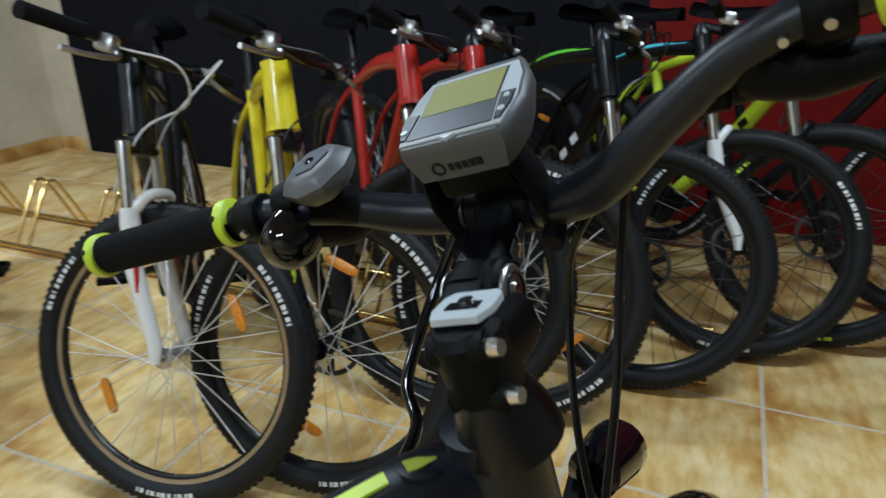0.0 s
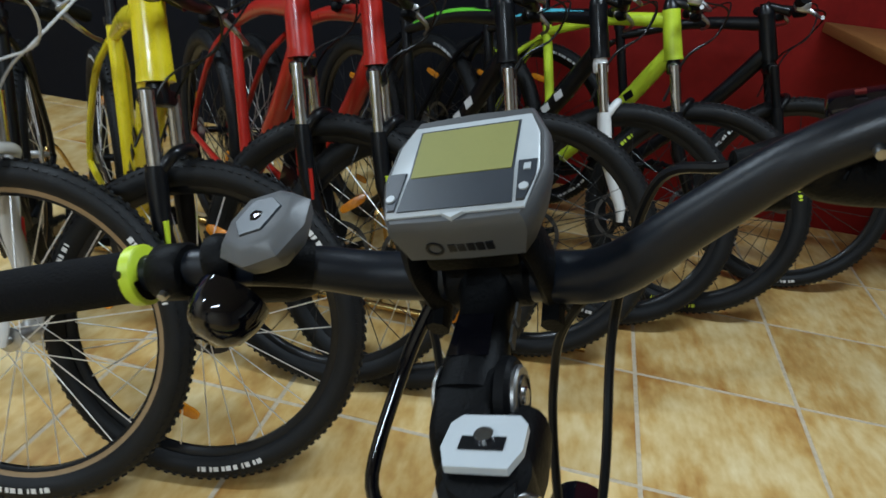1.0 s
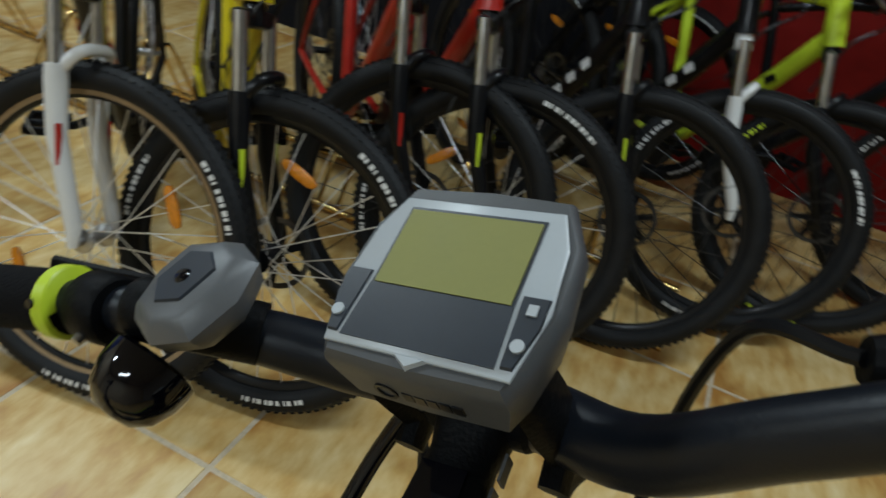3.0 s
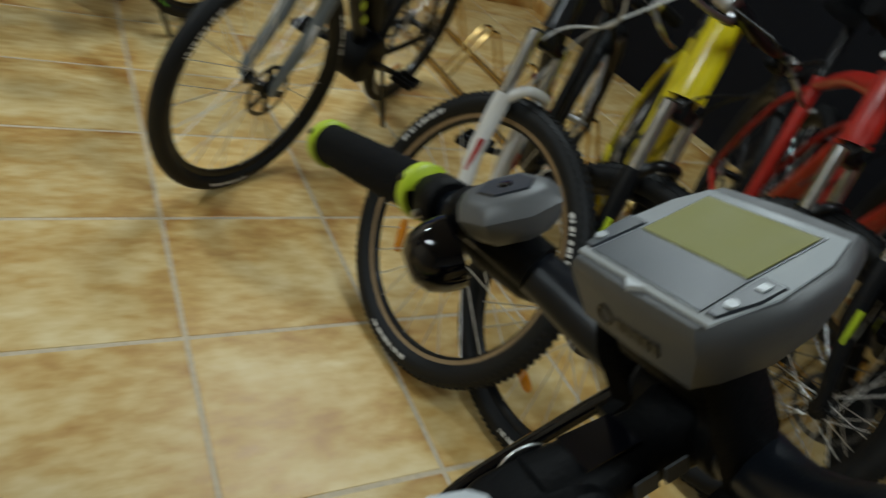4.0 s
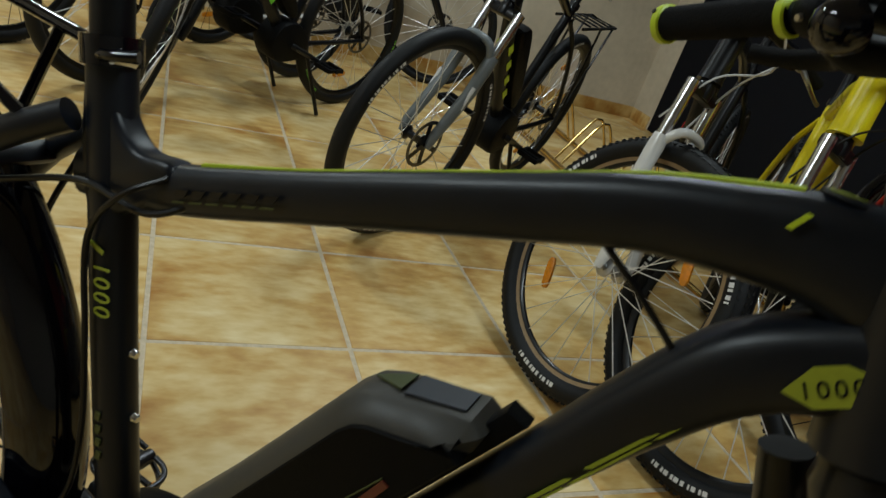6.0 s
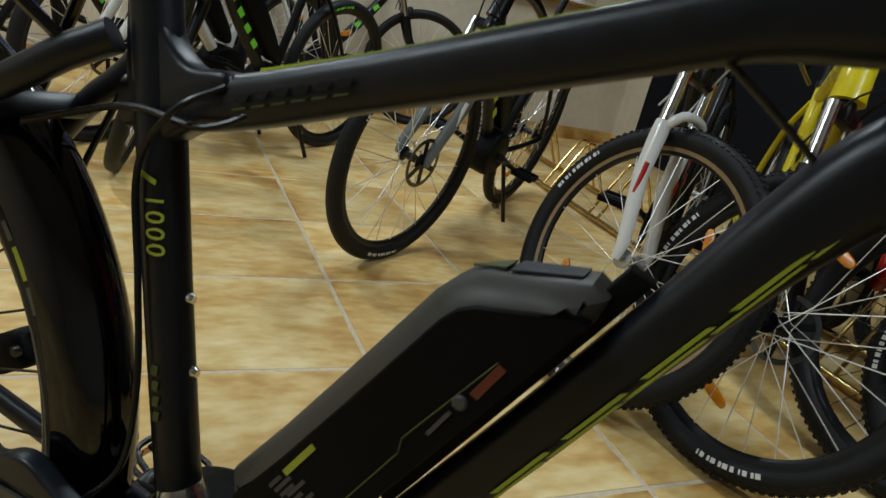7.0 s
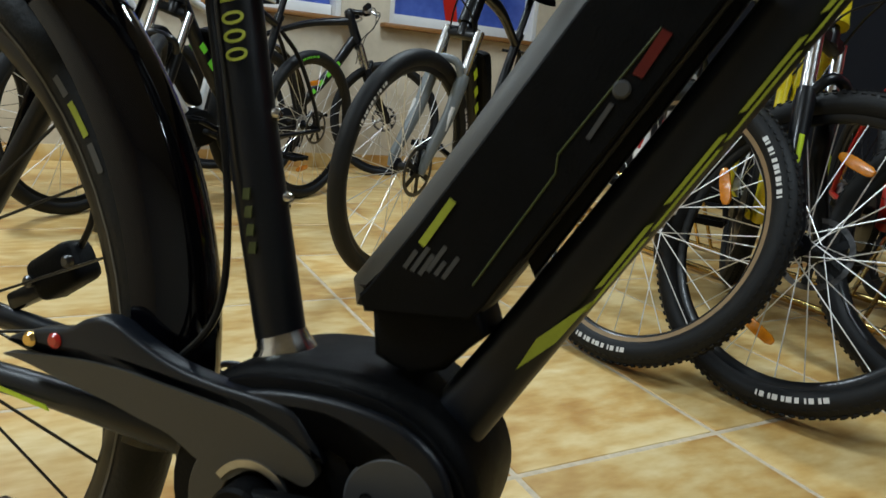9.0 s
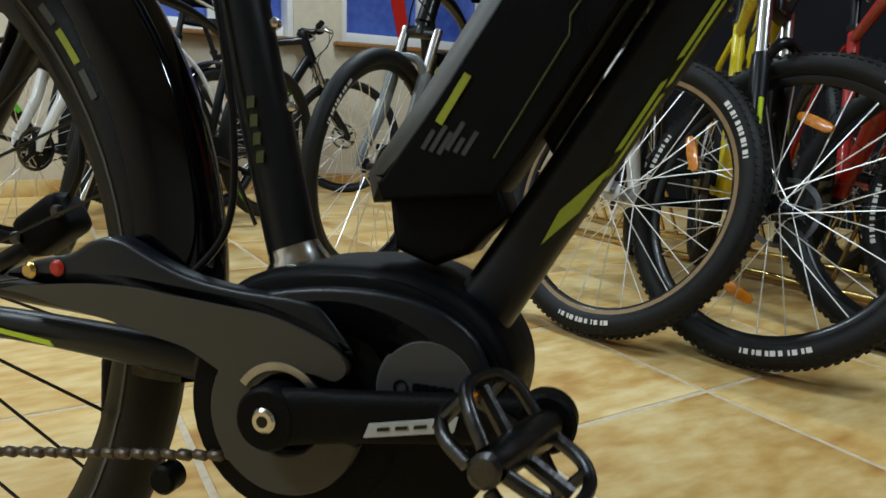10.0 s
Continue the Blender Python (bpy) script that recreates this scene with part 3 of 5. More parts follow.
        part("shifter", box((0.045, 0.03, 0.022), Matrix.Translation(h + Vector((-0.035 * s, 0.02, -0.026))) @ pose(0, 0, 0, 20, 0, 15 * s), 0.007), "plastic", bar)
        cab = style.get("cable", "cable")
        part("brake_cable", tube([h + Vector((-0.02 * s, 0.03, -0.01)), h + Vector((-0.09 * s, 0.11, 0.01 - 0.02 * s)), h + Vector((-0.17 * s, 0.10, -0.08)), Vector((0.035 * s, 0.43, 0.80)), crown + Vector((0.05 * s, 0.0, -0.10))], 0.0027, 6, 6), cab, bar)
    # saddle, cranks
    top = ST + Vector((0, -0.05, 0.16))
    part("seat_post", tube([ST, top], 0.0135, 12), "black", b)
    sad = part("saddle", saddle_mesh(), "plastic", b, at=Matrix.Translation(top + Vector((0, 0.0, 0.02))))
    part("seat_clamp", tube([ST + Vector((0, -0.004, 0.012)), ST + Vector((0, -0.010, 0.030))], 0.021, 14), "black", b)
    cr = part("chainring", shared("ring", lambda: lathe([(0.012, 0.0), (0.070, 0.0), (0.086, 0.001), (0.086, 0.004), (0.070, 0.006), (0.012, 0.008)], 40)), "black", b, at=Matrix.Translation(BB + Vector((0.045, 0, 0))))
    ca = radians(style.get("crank", 20))
    for s in (-1, 1):
        e = BB + Vector((0.085 * s, 0.17 * s * math.cos(ca), 0.17 * s * math.sin(ca)))
        c0 = part("crank_arm", tube([BB + Vector((0.06 * s, 0, 0)), BB + Vector((0.068 * s, 0, 0)) * 1.0, e - Vector((0.004 * s, 0, 0)), e], [0.014, 0.013, 0.010, 0.010], 8), "black", b)
        part("pedal", shared("pedal", pedal_mesh), "plastic", c0, at=Matrix.Translation(e + Vector((0.05 * s, 0, 0))))
    ch = bmesh.new()
    for dz in (0.078, -0.078):
        sweep(ch, [BB + Vector((0.049, 0, dz)), RH + Vector((0.045, 0, dz * 0.5))], 0.0035, 4)
    part("chain", ch, "chain", b)
    part("cassette", shared("cassette", lambda: lathe([(0.0, 0.032), (0.045, 0.032), (0.045, 0.035), (0.036, 0.037), (0.030, 0.044), (0.022, 0.05), (0.0, 0.052)], 28)), "alloy", b, at=Matrix.Translation(RH))
    part("derailleur", tube([RH + Vector((0.055, 0, -0.02)), RH + Vector((0.06, 0.03, -0.06)), RH + Vector((0.05, 0.05, -0.13))], [0.010, 0.012, 0.008], 8, 3), "black", b)
    if style.get("motor"):
        part("motor", shared("motor", lambda: prism(rounded([(-0.08, -0.05), (-0.09, 0.03), (-0.02, 0.09), (0.07, 0.08), (0.11, 0.0), (0.06, -0.07)], 4), -0.055, 0.055, 0.014)), "plastic", b, at=Matrix.Translation(BB))
        d = (HB - BB).normalized()
        bt = shared("bike_battery", lambda: prism(rounded([(-0.17, -0.03), (-0.18, 0.03), (0.12, 0.045), (0.18, 0.0), (0.16, -0.035)], 4), -0.035, 0.035, 0.012))
        part("battery", bt, "plastic", b, at=Matrix.Translation(BB.lerp(HB, 0.47) + Vector((0, -0.055, 0.045))) @ Matrix.Rotation(math.atan2(d.z, d.y), 4, "X"))
    if style.get("rack"):
        rk = part("rear_rack", tube([(-0.06, -0.20, 0.74), (-0.06, -0.62, 0.75), (0.06, -0.62, 0.75), (0.06, -0.20, 0.74)], 0.006, 8), "black", b)
        for s in (-1, 1):
            part("rack_leg", tube([(0.06 * s, -0.58, 0.75), (0.075 * s, -0.46, 0.38)], 0.005, 6), "black", rk)
            part("rack_leg", tube([(0.06 * s, -0.42, 0.75), (0.075 * s, -0.45, 0.38)], 0.005, 6), "black", rk)
        for k in range(4):
            part("rack_bar", tube([(-0.06, -0.28 - 0.09 * k, 0.75), (0.06, -0.28 - 0.09 * k, 0.75)], 0.004, 6), "black", rk)
    if style.get("guard"):
        gm = shared(("guard", R), lambda: lathe([(R + 0.018, -0.030), (R + 0.030, -0.018), (R + 0.033, 0), (R + 0.030, 0.018), (R + 0.018, 0.030), (R + 0.027, 0.017), (R + 0.030, 0), (R + 0.027, -0.017)], 30, None, None, -100, 65, True))
        part("mudguard", gm, "gloss", b, at=Matrix.Translation(RH) @ Matrix.Rotation(radians(15), 4, "X"))
        gf = shared(("guardf", R), lambda: lathe([(R + 0.018, -0.028), (R + 0.028, -0.016), (R + 0.031, 0), (R + 0.028, 0.016), (R + 0.018, 0.028), (R + 0.025, 0.015), (R + 0.028, 0), (R + 0.025, -0.015)], 24, None, None, -75, 22, True))
        part("mudguard", gf, "gloss", b, at=T @ Matrix.Translation(fh))
    if style.get("stand"):
        part("kickstand", tube([(-0.05, -0.10, 0.27), (-0.13, -0.17, 0.016)], 0.009, 8), "black", b)
    return b


def saddle_mesh():
    if "saddle_m" in CACHE:
        return CACHE["saddle_m"]
    bm = bmesh.new()
    rows = []
    for i in range(13):
        f = i / 12
        y = -0.13 + 0.27 * f
        w = 0.072 * (1 - f) ** 1.2 + 0.019 if f > 0.12 else 0.055 + 0.1 * f
        z = 0.028 - 0.012 * math.sin(math.pi * f) + 0.006 * (1 - f)
        rows.append([bm.verts.new((w * math.sin(radians(a)), y, z - 0.045 * (1 - math.cos(radians(a))) ** 1.3)) for a in range(-90, 91, 15)])
    for a, b in zip(rows, rows[1:]):
        for k in range(len(a) - 1):
            bm.faces.new((a[k], a[k + 1], b[k + 1], b[k]))
    bmesh.ops.solidify(bm, geom=bm.faces[:], thickness=0.008)
    CACHE["saddle_m"] = finish(bm, "saddle")
    return CACHE["saddle_m"]


def pedal_mesh():
    bm = box((0.09, 0.012, 0.02), pose(0, 0.042, 0), 0.003)
    box((0.09, 0.012, 0.02), pose(0, -0.042, 0), 0.003, bm)
    box((0.012, 0.09, 0.016), pose(0.04, 0, 0), 0.003, bm)
    box((0.012, 0.09, 0.016), pose(-0.04, 0, 0), 0.003, bm)
    sweep(bm, [(-0.05, 0, 0), (0.045, 0, 0)], 0.009, 8)
    return bm


ROW = [
    ((0.08, 0.555), -52, 62, 2, "white and red mountain bicycle with tan-banded tyres, front wheel turned", "black", dict(r=0.338, fork="black", lower="white_gloss", leg_mark="red", tan=True, print="white", cable="cable_w", disc=False, spin=8, refl_turn=50, graphic="red", alloy_hub=True)),
    ((0.375, 0.71), -46, 55, 2, "bright yellow mountain bicycle with black fork and knobbly tyres", "yellow", dict(r=0.338, leg_mark="lime", print="white", spin=20, refl_turn=20, thick=1.25, graphic="black")),
    ((0.515, 1.10), -45, 50, 2, "red mountain bicycle with bare steel fork legs", "red", dict(leg_mark="red", spin=70, dark_spokes=True, reflectors=False, thick=1.15)),
    ((0.695, 1.14), -44, 50, 2, "red and black mountain bicycle with blue fork caps", "red", dict(leg_mark="lime", print="white", spin=40, refl_turn=-20)),
    ((0.985, 1.40), -44, 46, 2, "black mountain bicycle with green top tube and white block print", "black", dict(accent="green", accent_top=True, graphic="white", leg_mark="lime", dark_spokes=True, reflectors=False, spin=12)),
    ((1.235, 1.67), -42, 42, 2, "black mountain bicycle with cyan top tube and white fork legs", "black", dict(accent="cyan", accent_top=True, graphic="white", lower="white_gloss", fork="white_gloss", dark_spokes=True, reflectors=False, print="white")),
    ((1.47, 1.83), -38, 30, 2, "lime green mountain bicycle with polished fork legs", "lime", dict(graphic="black", dark_spokes=True, reflectors=False, print="lime")),
    ((1.84, 2.15), -22, 22, 2, "black mountain bicycle standing by the red wall", "black", dict(dark_spokes=True, reflectors=False, bright=False, print="white", tw=0.024)),
]
for hub, az, steer, lean, label, col, style in ROW:
    bicycle(hub, az, steer, lean, label, col, style)

GL = "parked touring bicycles"
LEFT = [
    ((-0.605, 0.240), -49, -8, 9, "grey and lime trekking e-bicycle with rear rack on a kickstand", "black", dict(lower="grey", fork="black", leg_mark="white", accent="lime", motor=True, rack=True, guard=False, knobs=False, tw=0.024, reflectors=False, print="white", stand=True, group=GL, graphic="lime")),
    ((-1.265, -0.475), -52, 44, 4, "black and green e-bicycle with rear mudguard", "black", dict(motor=True, guard=False, knobs=False, tw=0.024, reflectors=False, group=GL, graphic="green", print="green", stand=True)),
    ((-1.58, -0.65), -51, 4, 3, "white-forked e-bicycle with motor and mudguards", "white_gloss", dict(lower="white_gloss", fork="black", motor=True, guard=True, knobs=False, tw=0.024, reflectors=False, group=GL, stand=True)),
    ((-1.86, -1.04), -49, 6, 3, "black and green mountain bicycle with grey fork", "black", dict(accent="green", accent_top=True, knobs=True, reflectors=False, group=GL, graphic="green", dark_spokes=True)),
    ((-2.70, 1.02), 83, 0, 0, "black touring bicycle standing along the plaster wall", "black", dict(knobs=False, tw=0.020, reflectors=False, group=GL, graphic="green")),
]
for hub, az, steer, lean, label, col, style in LEFT:
    bicycle(hub, az, steer, lean, label, col, style)

# brass bicycle stand on the floor along the wall
stand = thing("bicycle_stand", pose(0, 1.55, 0), "polished brass tube floor stand for bicycle wheels", "bicycle stand")
for y, z in ((-0.16, 0.02), (0.16, 0.02)):
    part("rail", tube([(-2.55, y, z), (1.2, y, z)], 0.012, 10), "brass", stand)
for k in range(9):
    x = -2.45 + 0.42 * k
    for dx in (0.0, 0.07):
        part("hoop", tube([(x + dx, -0.16, 0.02), (x + dx, -0.03, 0.24), (x + dx, 0.01, 0.27), (x + dx, 0.05, 0.24), (x + dx, 0.16, 0.02)], 0.007, 8, 4), "brass", stand)

# ---- the e-bicycle close to the camera ----
hero = thing("electric_bicycle", pose(0.8235, -0.4850, -0.0035, -1.16, -6.07, -45.76), "matt anthracite trekking e-bicycle with lime stripes, frame battery and handlebar computer", "e-bicycle")


def strip(pts, widths, lift=0.0, thick=0.0012, axis=(1, 0, 0), up=(0, 0, 1)):
    """Thin raised band along pts, widths across axis."""
    bm = bmesh.new()
    ax, u = Vector(axis), Vector(up)
    lo, hi = [], []
    for p, w in zip(pts, widths):
        a, b = w if isinstance(w, tuple) else (-w, w)
        p = Vector(p)
        lo.append((bm.verts.new(p + ax * a + u * lift), bm.verts.new(p + ax * b + u * lift)))
        hi.append((bm.verts.new(p + ax * a + u * (lift + thick)), bm.verts.new(p + ax * b + u * (lift + thick))))
    for i in range(len(pts) - 1):
        for r, s in ((lo, 0), (hi, 1)):
            bm.faces.new((r[i][0], r[i][1], r[i + 1][1], r[i + 1][0]))
        for k in (0, 1):
            bm.faces.new((lo[i][k], lo[i + 1][k], hi[i + 1][k], hi[i][k]))
    for i in (0, -1):
        bm.faces.new((lo[i][0], lo[i][1], hi[i][1], hi[i][0]))
    return bm


def plate(outline, x, thick=0.0012):
    return prism(outline, x, x + thick)


def ring_outline(cy, cz, r, n=40, a0=0, a1=360):
    return [(cy + r * math.cos(radians(a0 + (a1 - a0) * k / n)), cz + r * math.sin(radians(a0 + (a1 - a0) * k / n))) for k in range(n)]


def disc_x(cy, cz, r, x0, x1, r2=None, n=36):
    """Round plate facing sideways with a softened edge."""
    e = min(0.002, abs(x1 - x0) * 0.4)
    r2 = r2 or r
    s = 1 if x1 > x0 else -1
    return lathe([(0.0001, x0), (r, x0), (r2, x1 - s * e), (r2 - e, x1), (0.0001, x1)], n, m=Matrix.Translation((0, cy, cz)))


# frame tubes
TT = [(-0.135, 0.700, 0.017, 0.020), (-0.050, 0.7225, 0.0165, 0.0195), (0.05, 0.7635, 0.0155, 0.0185), (0.13, 0.7985, 0.0155, 0.0195), (0.20, 0.829, 0.0165, 0.0205), (0.26, 0.855, 0.019, 0.0215), (0.31, 0.869, 0.022, 0.0245), (0.352, 0.877, 0.023, 0.029), (0.392, 0.874, 0.022, 0.034)]
tt = part("top_tube", tube([(-0.003, y, z) for y, z, w, h in TT], [(w, h) for y, z, w, h in TT], 20, 5, side=(1, 0, 0), power=0.72), "frame", hero)
dense = curve([(-0.003, y, z + h) for y, z, w, h in TT[1:8]], 5)
sw = [(-0.001 - 0.0022 * max(0.0, min(1.0, (p.y - 0.225) / 0.08)), 0.0034 + 0.0030 * max(0.0, min(1.0, (p.y - 0.225) / 0.08))) for p in dense[1:28]]
part("top_stripe", strip(dense[1:28], sw, lift=-0.0004, thick=0.0030), "lime", tt, "lime stripe along the top of the tube")
part("gusset", prism(rounded([(-0.145, 0.790), (-0.119, 0.790), (-0.111, 0.768), (-0.098, 0.751), (-0.078, 0.7405), (-0.045, 0.7435), (-0.052, 0.712), (-0.118, 0.678)], 4), -0.0135, 0.0135, 0.006, 3), "frame", hero)
part("seat_tube", tube([(0, -0.018, 0.385), (0, -0.026, 0.41), (0, -0.077, 0.587), (0, -0.1335, 0.80)], [0.020, 0.0180, 0.0183, 0.0188], 20, 4), "frame", hero)
part("seat_post", tube([(0, -0.131, 0.79), (0, -0.201, 1.06)], 0.0158, 18), "black", hero)
col = part("seat_collar", tube([(0, -0.1305, 0.787), (0, -0.136, 0.808)], 0.0225, 20), "gloss", hero)
part("collar_lever", tube([(0.016, -0.127, 0.796), (0.020, -0.112, 0.800), (0.012, -0.094, 0.806)], [0.005, 0.004, 0.0045], 10, 4), "gloss", col)
part("collar_nut", tube([(0.0, -0.110, 0.797), (0.019, -0.111, 0.799)], 0.0045, 10), "steel", col)
part("saddle", saddle_mesh(), "plastic", hero, at=pose(0, -0.222, 1.085))
part("head_tube", tube([(0.003, 0.416, 0.795), (0.003, 0.409, 0.815), (0.003, 0.388, 0.905), (0.003, 0.382, 0.925)], [0.029, 0.027, 0.025, 0.027], 22), "frame", hero)
DT = [(0.105, 0.380), (0.139, 0.440), (0.176, 0.507), (0.2215, 0.589), (0.254, 0.650), (0.282, 0.701), (0.311, 0.754), (0.346, 0.805), (0.398, 0.838)]
dt = part("down_tube", tube([(0, y, z) for y, z in DT], [(0.020, 0.021), (0.0195, 0.0195), (0.0195, 0.0190), (0.0195, 0.0190), (0.0195, 0.0190), (0.0195, 0.0195), (0.021, 0.022), (0.023, 0.025), (0.024, 0.027)], 20, 5, side=(1, 0, 0), power=0.7), "frame", hero)
dd = Vector((0.49, 0.872))
nn = Vector((0.872, -0.49))


def on_dt(s, off):
    """Point beside the down tube's axis: s along it from its foot, off towards its underside."""
    b = Vector((0.1540, 0.467)) + dd * s + nn * (off - 0.022 * max(0.0, s))
    return (b.x, b.y)


part("tube_print", plate([on_dt(-0.029, 0.0075), on_dt(-0.006, 0.0050), on_dt(0.018, 0.0115), on_dt(0.034, 0.0165), on_dt(0.000, 0.0150)], 0.0192), "olive", dt, "lime wedge print")
for k in range(6):
    s0 = 0.040 + 0.061 * k
    part("tube_print", plate([on_dt(s0, 0.0128), on_dt(s0 + 0.046, 0.0128), on_dt(s0 + 0.050, 0.0150), on_dt(s0 + 0.004, 0.0150)], 0.0190), "olive", dt)
    part("tube_print", plate([on_dt(s0 - 0.016, 0.0164), on_dt(s0 + 0.040, 0.0164), on_dt(s0 + 0.043, 0.0178), on_dt(s0 - 0.012, 0.0178)], 0.0184), "olive", dt)
part("tube_print", plate([(0.3620, 0.8090), (0.3680, 0.8275), (0.3800, 0.8360), (0.3960, 0.8370), (0.3960, 0.8210), (0.3780, 0.8085)], 0.0226), "olive", dt)
part("tube_print", plate([(0.3255, 0.8825), (0.3285, 0.8825), (0.3340, 0.8925), (0.3310, 0.8925)], 0.0208), "lime", tt)
for k in range(6):
    y = -0.034 + 0.0145 * k
    z = 0.729 + 0.0060 * k
    part("tube_print", plate([(y, z - 0.002), (y + 0.010, z + 0.0015), (y + 0.012, z + 0.0075), (y + 0.002, z + 0.004)], 0.0155), "black", tt, "dark block letters")
    part("tube_print", plate([(y, z - 0.0075), (y + 0.010, z - 0.0035), (y + 0.0105, z - 0.002), (y + 0.0005, z - 0.006)], 0.0155), "dolive", tt)
# raised badge on the top tube
badge = part("badge", lathe([(0.0001, 0.0016), (0.0105, 0.0016), (0.0125, 0.0008), (0.0125, 0)], 28, m=Matrix.Translation((0, 0.3455, 0.9035)) @ Matrix.Rotation(radians(-90), 4, "Y")), "frame", tt, "round badge")
part("badge_mark", strip([(0, 0.337, 0.9050), (0, 0.344, 0.9056), (0, 0.354, 0.9058)], [0.0050, 0.0045, 0.0006], 0.0, 0.0006), "olive", tt)


def digits(txt, size, m, material, parent):
    """Raised digits in the built-in font, each one a part."""
    for k, one in enumerate(txt):
        c = bpy.data.curves.new("digit", "FONT")
        c.body, c.size, c.extrude, c.align_x = one, size, 0.0005, "CENTER"
        o = new("digit", c)
        me = bpy.data.meshes.new_from_object(o.evaluated_get(bpy.context.evaluated_depsgraph_get()))
        bpy.data.objects.remove(o)
        me.materials.clear()
        part("digit", me, material, parent, at=m @ Matrix.Translation(((k - (len(txt) - 1) / 2) * size * 0.62, 0, 0)))


SIDE = Matrix(((0, 0, 1, 0), (1, 0, 0, 0), (0, 1, 0, 0), (0, 0, 0, 1)))
seat_axis = math.degrees(math.atan2(0.19, -0.047))
part("tube_print", plate([(-0.1010, 0.6560), (-0.0840, 0.6525), (-0.0835, 0.6560), (-0.1005, 0.6595)], 0.0186), "olive", hero)
digits("1000", 0.0195, Matrix.Translation((0.0188, -0.0862, 0.6215)) @ SIDE @ pose(0, 0, 0, 0, 0, seat_axis - 180) @ Matrix.Diagonal((1.0, 1.25, 1, 1)), "olive", hero)
digits("1000", 0.0125, Matrix.Translation((0.0240, 0.3825, 0.8185)) @ SIDE @ pose(0, 0, 0, 0, 0, 36), "black", dt)
for k in range(4):
    z = 0.52 - 0.012 * k
    part("tube_print", plate([(-0.058 + 0.003 * k, z - 0.01), (-0.0525 + 0.003 * k, z - 0.009), (-0.0525 + 0.003 * k, z - 0.001), (-0.058 + 0.003 * k, z - 0.002)], 0.0186), "dolive", hero)
for z in (0.5705, 0.5140):
    y = -0.0720 + (0.5705 - z) * 0.286 + 0.0185
    part("frame_bolt", tube([(-0.002, y - 0.004, z), (-0.002, y + 0.002, z), (-0.002, y + 0.005, z)], [0.0038, 0.0046, 0.003], 12), "steel", hero)
for s in (-1, 1):
    part("chain_stay", tube([(0.03 * s, -0.055, 0.336), (0.038 * s, -0.11, 0.341), (0.044 * s, -0.22, 0.346), (0.060 * s, -0.41, 0.348), (0.062 * s, -0.450, 0.348)], [(0.010, 0.016), (0.010, 0.0135), (0.010, 0.0115), (0.009, 0.012), (0.009, 0.014)], 14, 4, side=(1, 0, 0)), "frame", hero)
    part("seat_stay", tube([(0.020 * s, -0.140, 0.745), (0.040 * s, -0.185, 0.710), (0.052 * s, -0.265, 0.636), (0.062 * s, -0.425, 0.39), (0.062 * s, -0.450, 0.35)], [0.013, 0.0125, 0.011, 0.010, 0.010], 12, 4), "frame", hero)
part("stay_bridge", box((0.09, 0.012, 0.022), pose(0, -0.232, 0.670, 45), 0.005), "frame", hero)
part("stay_print", plate([(-0.29, 0.3470), (-0.176, 0.3385), (-0.180, 0.3420), (-0.29, 0.3505)], 0.0555), "lime", hero)
part("stay_clamp", lathe([(0.0165, 0), (0.0185, 0.010), (0.0185, 0.020), (0.0165, 0.022)], 20, m=Matrix.Translation((0.036, -0.068, 0.3375)) @ Matrix.Rotation(radians(90), 4, "Z")), "frame", hero)

# motor, chain guard, crank
COVER = [(-0.060, 0.375), (-0.052, 0.391), (-0.036, 0.402), (-0.012, 0.4105), (0.020, 0.4155), (0.052, 0.4170), (0.082, 0.413), (0.1095, 0.400), (0.130, 0.381), (0.1415, 0.356), (0.140, 0.325), (0.128, 0.292), (0.095, 0.262), (0.02, 0.252), (-0.04, 0.27), (-0.062, 0.32)]
mo = part("motor", prism(rounded(COVER, 4), -0.06, 0.046, 0.012, 3), "plastic", hero)
part("motor_rib", prism(rounded([(y * 0.97 + 0.001, z * 0.985 + 0.0005) for y, z in COVER], 4), 0.046, 0.052, 0.003), "plastic", mo)
part("motor_cowl", prism(rounded([(0.131, 0.352), (0.119, 0.383), (0.083, 0.402), (0.03, 0.404), (-0.02, 0.394), (-0.01, 0.385), (0.04, 0.392), (0.085, 0.380), (0.111, 0.356)], 4), 0.052, 0.060, 0.004, 3), "frame", mo)
part("motor_disc", disc_x(0.0920, 0.3490, 0.0315, 0.050, 0.0605), "dgrey", mo, "grey round motor cover")
part("disc_mark", lathe([(0.0035, 0.0), (0.0045, 0.0), (0.0045, 0.0008), (0.0035, 0.0008)], 18, m=Matrix.Translation((0.0605, 0.0765, 0.3500)), close=True), "black", mo)
for k in range(5):
    part("disc_mark", plate([(0.0840 + 0.0051 * k, 0.3485), (0.0880 + 0.0051 * k, 0.3490), (0.0880 + 0.0051 * k, 0.3540), (0.0840 + 0.0051 * k, 0.3535)], 0.0605, 0.0008), "black", mo)
part("weld_foot", tube([(0, -0.021, 0.396), (0, -0.023, 0.4070), (0, -0.0255, 0.412), (0, -0.028, 0.418)], [0.0255, 0.0230, 0.0195, 0.0182], 20), "steel", hero, "bare weld collar of the seat tube")
